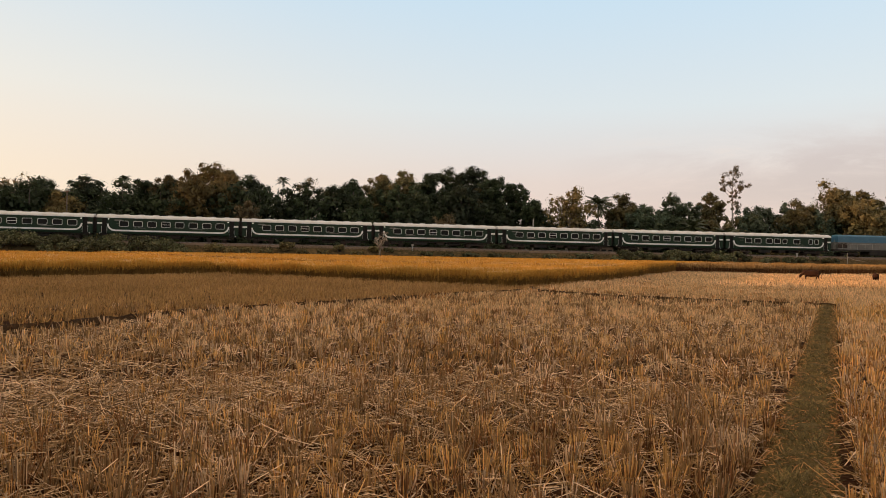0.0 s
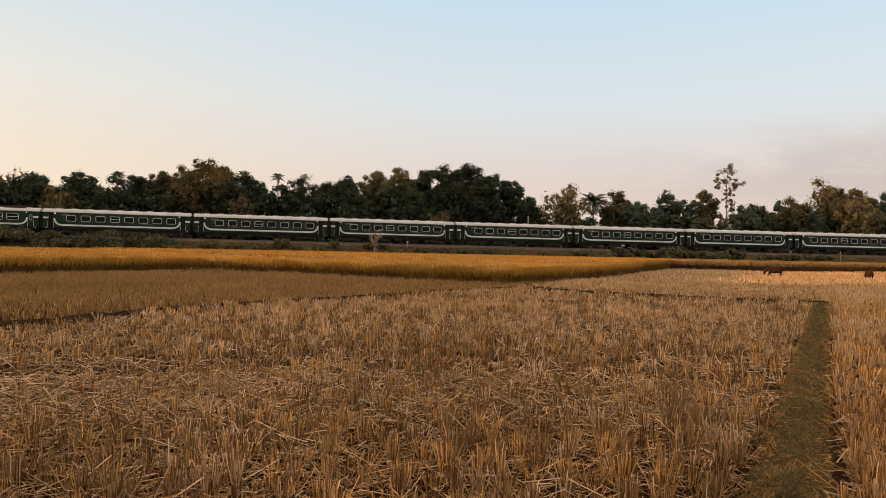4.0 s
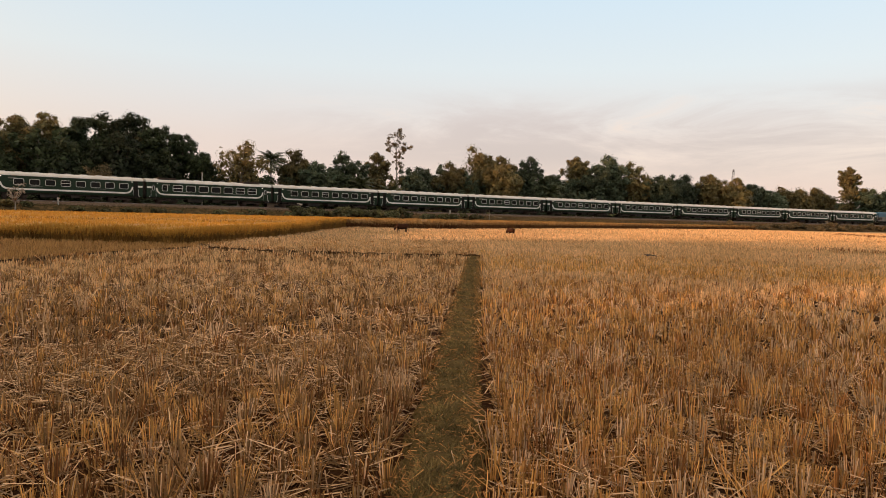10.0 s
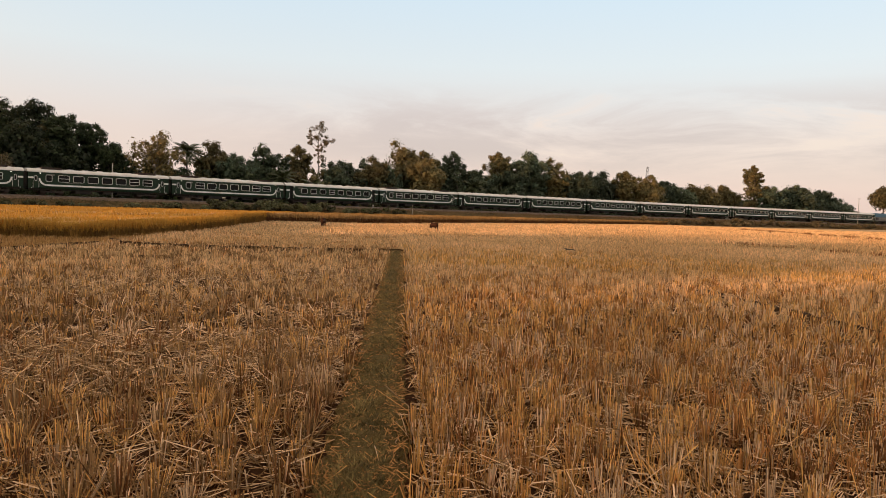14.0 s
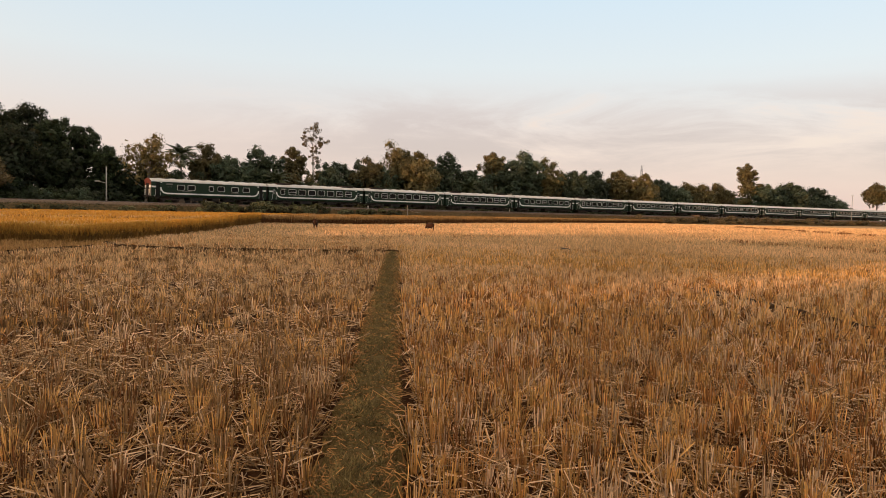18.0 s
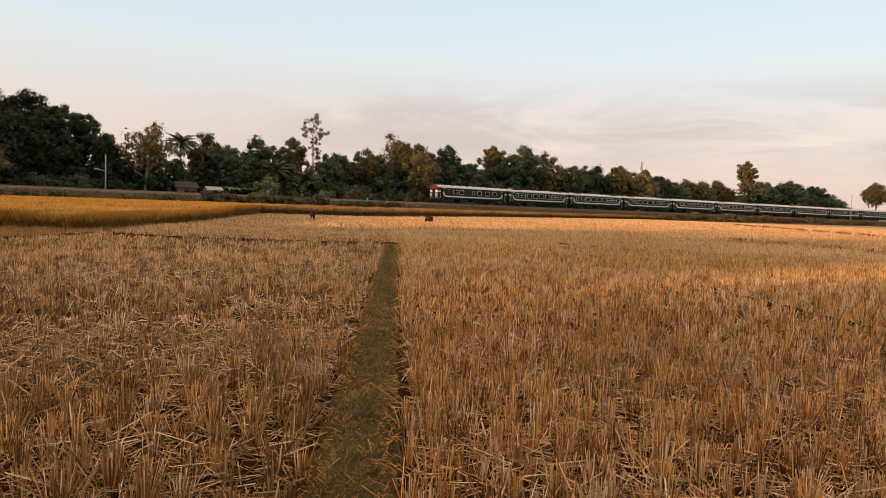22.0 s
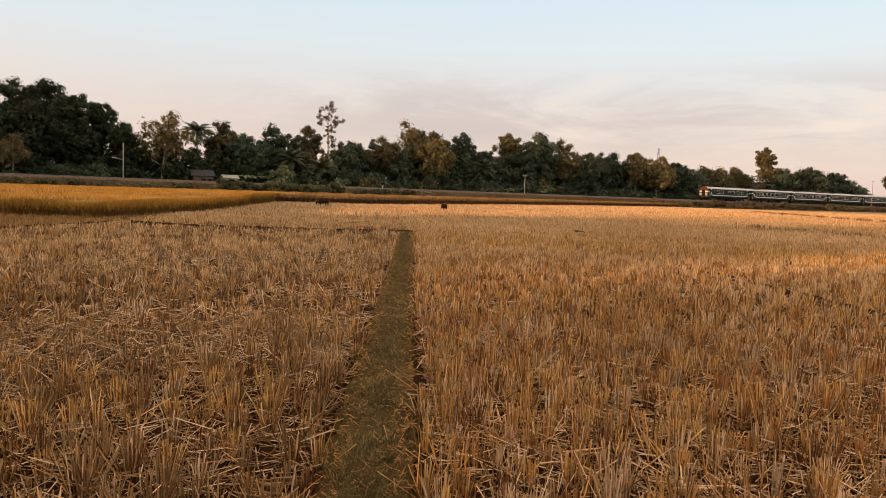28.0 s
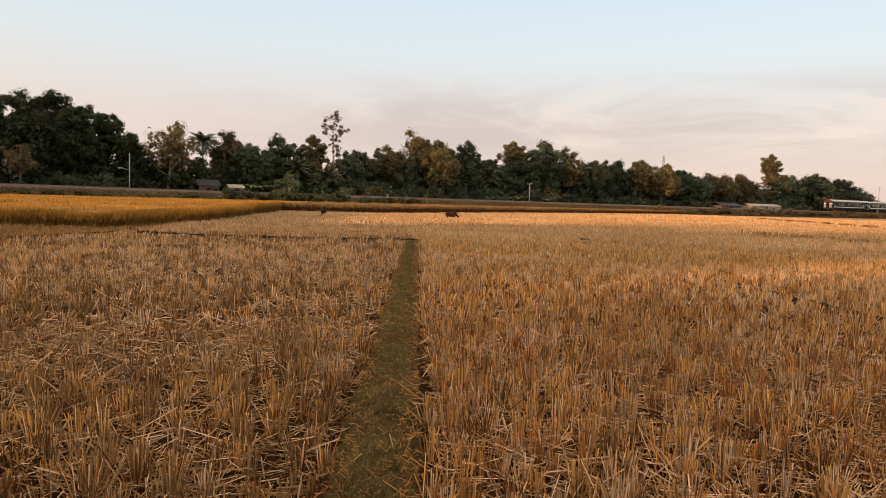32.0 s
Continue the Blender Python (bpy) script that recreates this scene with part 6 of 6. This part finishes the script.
def banana(x, y, z, h, seed):
    rng = np.random.default_rng(seed)
    root = thing("banana_plant", pose(x, y, z), "banana plant with long drooping pale green leaves", "banana plant", "banana plants by the line")
    bm = bmesh.new()
    tube_mesh(bm, ((0, 0, -0.2), (0.03, 0, h * 0.35), (0, 0, h * 0.6)), (0.14, 0.11, 0.08), 7)
    part("stem", bm, M["leaf_bush"], root)
    for i in range(8):
        t = 2 * math.pi * i / 8 + rng.uniform(-0.3, 0.3)
        co, q = [], []
        ln_, up = h * rng.uniform(0.5, 0.75), rng.uniform(0.7, 1.3)
        for j in range(7):
            f = j / 6
            ro, zz = ln_ * f * math.cos(up * (1 - 0.5 * f)), h * 0.58 + ln_ * (f * math.sin(up) - 0.75 * f * f)
            w = 0.30 * math.sin(math.pi * min(1, 0.12 + 0.86 * f))
            c = Vector((ro * math.cos(t), ro * math.sin(t), zz))
            sd = Vector((-math.sin(t), math.cos(t), 0)) * w
            co += [c - sd + Vector((0, 0, -0.06)), c, c + sd + Vector((0, 0, -0.06))]
        for j in range(6):
            a = j * 3
            q += [(a, a + 1, a + 4, a + 3), (a + 1, a + 2, a + 5, a + 4)]
        part("leaf", quads_mesh("leaf", co, q, M["leaf_pale"]), M["leaf_pale"], root)


for i, s in enumerate((49.5, 51.8, 56.5, 59.5, 61.5, 64.0)):
    p = on_line(s, -6.5 - (i % 3))
    banana(p.x, p.y, 1.0, 2.6 + 0.5 * (i % 3), 950 + i)
for i, s in enumerate((-14.0, -11.5, -8.5)):
    p = on_line(s, -8.0 - i)
    banana(p.x, p.y, 1.0, 3.6, 970 + i)


# paler growth between the line and the dark belt
shrub(-4.8, 141.5, 0.9, 2.4, 2.9, 981, "leaf_pale", "pale green bush between the line and the trees", 60, 0.2, 18)
shrub(-9.6, 139.0, 0.9, 1.8, 2.4, 982, "leaf_pale", "pale green bush between the line and the trees", 60, 0.2, 16)
shrub(-46.5, 117.0, 0.8, 2.0, 3.4, 983, "leaf_hazed", "grey green bush behind the line", 70, 0.18, 20)
shrub(-42.0, 119.8, 0.8, 2.0, 3.7, 984, "leaf_hazed", "grey green bush behind the line", 70, 0.18, 20)
broadleaf(-15.2, 135.6, 5.6, 2.0, "leaf_pale", "small light green tree behind the line", 985, low=0.25, clumps=22, per=80, size=0.2, base=0.9)


def stake(x, y, z, h, label):
    root = thing("stake", pose(x, y, z), label, "stake", "stakes by the embankment")
    bm = bmesh.new()
    tube_mesh(bm, ((0, 0, -0.3), (0.03, 0, h * 0.5), (0, 0.02, h)), (0.07, 0.06, 0.05), 6)
    part("post", bm, M["bark_pale"], root)
    bm = bmesh.new()
    tube_mesh(bm, ((0, 0, h * 0.7), (1.2, 0.1, h * 0.5), (2.6, 0.2, h * 0.42)), (0.03, 0.03, 0.02), 5)
    part("rail", bm, M["bark_pale"], root)


p = on_line(14.6, 7.2)
stake(p.x, p.y, bank_z(14.6, 7.2), 2.4, "pale bare wooden stake with a thin rail")


def marker_post(s, u):
    p = on_line(s, u)
    root = thing("marker_post", pose(p.x, p.y, bank_z(s, u), 0, 0, math.degrees(heading(s))), "short white railway marker post", "marker post", "marker posts by the line")
    bm = bmesh.new()
    box(bm, -0.1, 0.1, -0.07, 0.07, -0.2, 0.85, 0.02)
    part("post", bm, M["concrete"], root)
    bm = bmesh.new()
    box(bm, -0.16, 0.16, -0.1, 0.1, 0.82, 1.05, 0.02)
    part("cap", bm, M["wall"], root)


for s, u in ((46.5, -3.6), (-58.0, 3.4), (8.0, 3.6)):
    marker_post(s, u)


def fallen_branch(x, y):
    rng = np.random.default_rng(17)
    root = thing("branch", pose(x, y, 0.2, 0, 0, 25), "dark dry branch lying on the stubble", "branch")
    bm = bmesh.new()
    tube_mesh(bm, ((-0.3, 0, -0.02), (-0.1, 0.05, 0.02), (0.15, 0, 0.0), (0.4, 0.1, -0.08)), (0.025, 0.03, 0.02, 0.01), 6)
    tube_mesh(bm, ((-0.1, 0.05, 0.02), (-0.2, 0.1, 0.05), (-0.32, 0.1, 0.02)), (0.018, 0.015, 0.008), 5)
    part("stem", bm, M["bark"], root)


fallen_branch(9.0, 28.6)

# ======== grazing cattle ========
def cow(m, label, k):
    root = thing("cow", m, label, "cow", "cattle on the stubble")
    bm = bmesh.new()
    secs = ((-0.86, 0.92, 0.11, 0.14), (-0.78, 0.91, 0.22, 0.28), (-0.5, 0.87, 0.28, 0.34), (0.0, 0.83, 0.32, 0.37), (0.4, 0.87, 0.28, 0.36), (0.62, 0.95, 0.22, 0.32), (0.78, 0.98, 0.14, 0.22))
    rings = []
    for x, z, ry, rz in secs:
        rings.append([bm.verts.new((x, ry * math.cos(t), z + rz * math.sin(t))) for t in (2 * math.pi * i / 12 for i in range(12))])
    for a, b in zip(rings, rings[1:]):
        for i in range(12):
            bm.faces.new((a[i], a[(i + 1) % 12], b[(i + 1) % 12], b[i]))
    bm.faces.new(rings[0])
    bm.faces.new(rings[-1])
    part("body", bm, M["cow"], root, smooth=True)
    bm = bmesh.new()
    tube_mesh(bm, ((0.52, 0, 0.98), (0.78, 0, 0.88), (0.97, 0, 0.72)), (0.26, 0.20, 0.14), 9)
    part("neck", bm, M["cow"], root, smooth=True)
    bm = bmesh.new()
    tube_mesh(bm, ((0.90, 0, 0.80), (1.03, 0, 0.64), (1.13, 0, 0.46), (1.16, 0, 0.38)), (0.13, 0.15, 0.10, 0.075), 9)
    head = part("head", bm, M["cow"], root, smooth=True)
    for s in (-1, 1):
        bm = bmesh.new()
        tube_mesh(bm, ((0.95, s * 0.08, 0.82), (0.91, s * 0.2, 0.86), (0.89, s * 0.24, 0.96)), (0.03, 0.022, 0.006), 6)
        part("horn", bm, M["horn"], head)
        bm = bmesh.new()
        tube_mesh(bm, ((0.92, s * 0.1, 0.76), (0.87, s * 0.22, 0.74), (0.85, s * 0.28, 0.70)), (0.02, 0.05, 0.012), 6)
        part("ear", bm, M["cow"], head)
    legs = []
    for x, y in ((0.52, 0.15), (0.52, -0.15), (-0.62, 0.16), (-0.62, -0.16)):
        bm = bmesh.new()
        tube_mesh(bm, ((0, 0, 0.1), (0, 0, -0.15), (0.02, 0, -0.36), (0, 0, -0.6), (0.03, 0, -0.7)), (0.13, 0.10, 0.062, 0.05, 0.06), 8)
        legs.append(part("leg", bm, M["cow"], root, m=pose(x, y, 0.7), smooth=True))
    bm = bmesh.new()
    tube_mesh(bm, ((-0.84, 0, 0.98), (-0.95, 0, 0.8), (-0.96, 0, 0.45), (-0.95, 0, 0.33)), (0.035, 0.025, 0.02, 0.04), 6)
    part("tail", bm, M["cow"], root, smooth=True)
    for ob in root.children_recursive:
        ob.data.transform(Matrix.Scale(k, 4))
        ob.location = ob.location * k
    return root, legs


COW_A, LEGS_A = cow(pose(2.9, 70, 0), "brown cow walking and grazing with lowered head", 0.68)
COW_B, LEGS_B = cow(pose(7.8, 71, 0), "brown calf grazing with lowered head among stubble", 0.56)


def dragonfly():
    root = thing("dragonfly", pose(-9, -6, 2.2), "small dark dragonfly flying past with spread wings", "dragonfly")
    bm = bmesh.new()
    tube_mesh(bm, ((-0.026, 0, 0), (-0.005, 0, 0.001), (0.006, 0, 0.002), (0.014, 0, 0.001)), (0.0015, 0.002, 0.0045, 0.002), 7)
    part("body", bm, M["black"], root)
    bm = bmesh.new()
    bmesh.ops.create_uvsphere(bm, u_segments=8, v_segments=6, radius=0.004, matrix=Matrix.Translation((0.017, 0, 0.001)))
    part("head", bm, M["black"], root)
    for s in (-1, 1):
        for x, sweep in ((0.006, 0.004), (-0.002, -0.006)):
            bm = bmesh.new()
            pts = [(x, 0.003), (x + sweep + 0.004, 0.018), (x + sweep + 0.002, 0.034), (x + sweep - 0.006, 0.030), (x - 0.004, 0.006)]
            lo = [bm.verts.new((a, s * c, 0.003)) for a, c in pts]
            hi = [bm.verts.new((a, s * c, 0.0035)) for a, c in pts]
            bm.faces.new(lo)
            bm.faces.new(hi)
            for i in range(5):
                j = (i + 1) % 5
                bm.faces.new((lo[i], lo[j], hi[j], hi[i]))
            part("wing", bm, M["horn"], root)
    return root


DRAGONFLY = dragonfly()


def move_animals():
    walk(DRAGONFLY, [(0, pose(-14, -4, 2.0)), (8, pose(-7.0, 0.5, 1.95, 0, 0, 10)), (8.7, pose(-2.73, 2.32, 1.922, 0, 0, 4)), (9, pose(-0.67, 2.72, 1.908, 0, 0, -3)), (9.1, pose(-0.03, 2.80, 1.901, 0, 0, -3)), (9.2, pose(0.70, 2.80, 1.894, 0, 0, -3)), (9.5, pose(2.94, 2.52, 1.908, 0, 0, -10)),
                     (10.2, pose(7.0, 1.0, 1.95, 0, 0, -25)), (32, pose(24, -14, 2.3, 0, 0, -32))])
    walk(COW_A, [(0, pose(2.52, 59.16, 0, 0, 0, 180)), (1, pose(2.13, 59.42, 0, 0, 0, 180)), (3, pose(1.13, 60.20, 0, 0, 0, 178)), (6, pose(-0.87, 61.34, 0, 0, 0, 176)), (9, pose(-2.48, 62.20, 0, 0, 0, 195)),
                 (11, pose(-2.57, 62.47, 0, 0, 0, 235)), (13, pose(-2.61, 62.64, 0, 0, 0, 262)), (19, pose(-2.96, 62.64, 0, 0, 0, 268)), (25, pose(-3.22, 63.08, 0, 0, 0, 262)), (28, pose(-3.57, 63.51, 0, 0, 0, 225)), (30, pose(-3.92, 63.86, 0, 0, 0, 250)), (32, pose(-4.00, 63.95, 0, 0, 0, 264))])
    walk(COW_B, [(0, pose(6.92, 61.77, 0, 0, 0, 95)), (9, pose(6.87, 60.90, 0, 0, 0, 118)), (19, pose(6.96, 60.90, 0, 0, 0, 120)), (25, pose(6.96, 61.07, 0, 0, 0, 95)), (29, pose(7.05, 61.77, 0, 0, 0, 50)), (30.5, pose(7.09, 61.77, 0, 0, 0, 25)), (32, pose(7.22, 61.77, 0, 0, 0, 0))])
    for i, leg in enumerate(LEGS_A):
        x, y, z = leg.location
        rows = []
        for k in range(19):
            t = 0.5 * k
            a = 17 * math.sin(2 * math.pi * (t / 1.5 + (0, 0.5, 0.25, 0.75)[i])) if t < 8.5 else 0
            rows.append((t, pose(x, y, z, 0, a, 0)))
        rows.append((32, pose(x, y, z)))
        walk(leg, rows)


# ======== what moves ========
FRONT = ((0, 16.0), (3, 56.6), (6, 97.5), (9, 139.5), (13, 196.5), (16, 239.7), (19, 283.1), (23, 341.0), (28, 414.2), (29, 428.9), (32, 472.8))


def front_at(t):
    """How far the foremost coach's front end has come along the line."""
    ts, ss = [a for a, _ in FRONT], [b for _, b in FRONT]
    c = np.polyfit(ts, ss, 4)
    return float(np.polyval(c, t))


def ride(s0, s1):
    """The pose of a vehicle whose bogies stand at s0 (rear) and s1."""
    a, b = on_line(s0), on_line(s1)
    d = b - a
    c = (a + b) / 2
    return Matrix.Translation(c) @ Euler((0, -math.atan2(d.z, math.hypot(d.x, d.y)), math.atan2(d.y, d.x))).to_matrix().to_4x4()


def motions():
    steps = [2.0 * i for i in range(17)]
    for i, c in enumerate(TRAIN):
        walk(c, [(t, ride(front_at(t) - 20 * i - 16.6, front_at(t) - 20 * i - 3.4)) for t in steps])
    walk(LOCO, [(t, ride(front_at(t) + 9.0 - 5.4, front_at(t) + 9.0 + 5.4)) for t in steps])
    move_animals()


motions()
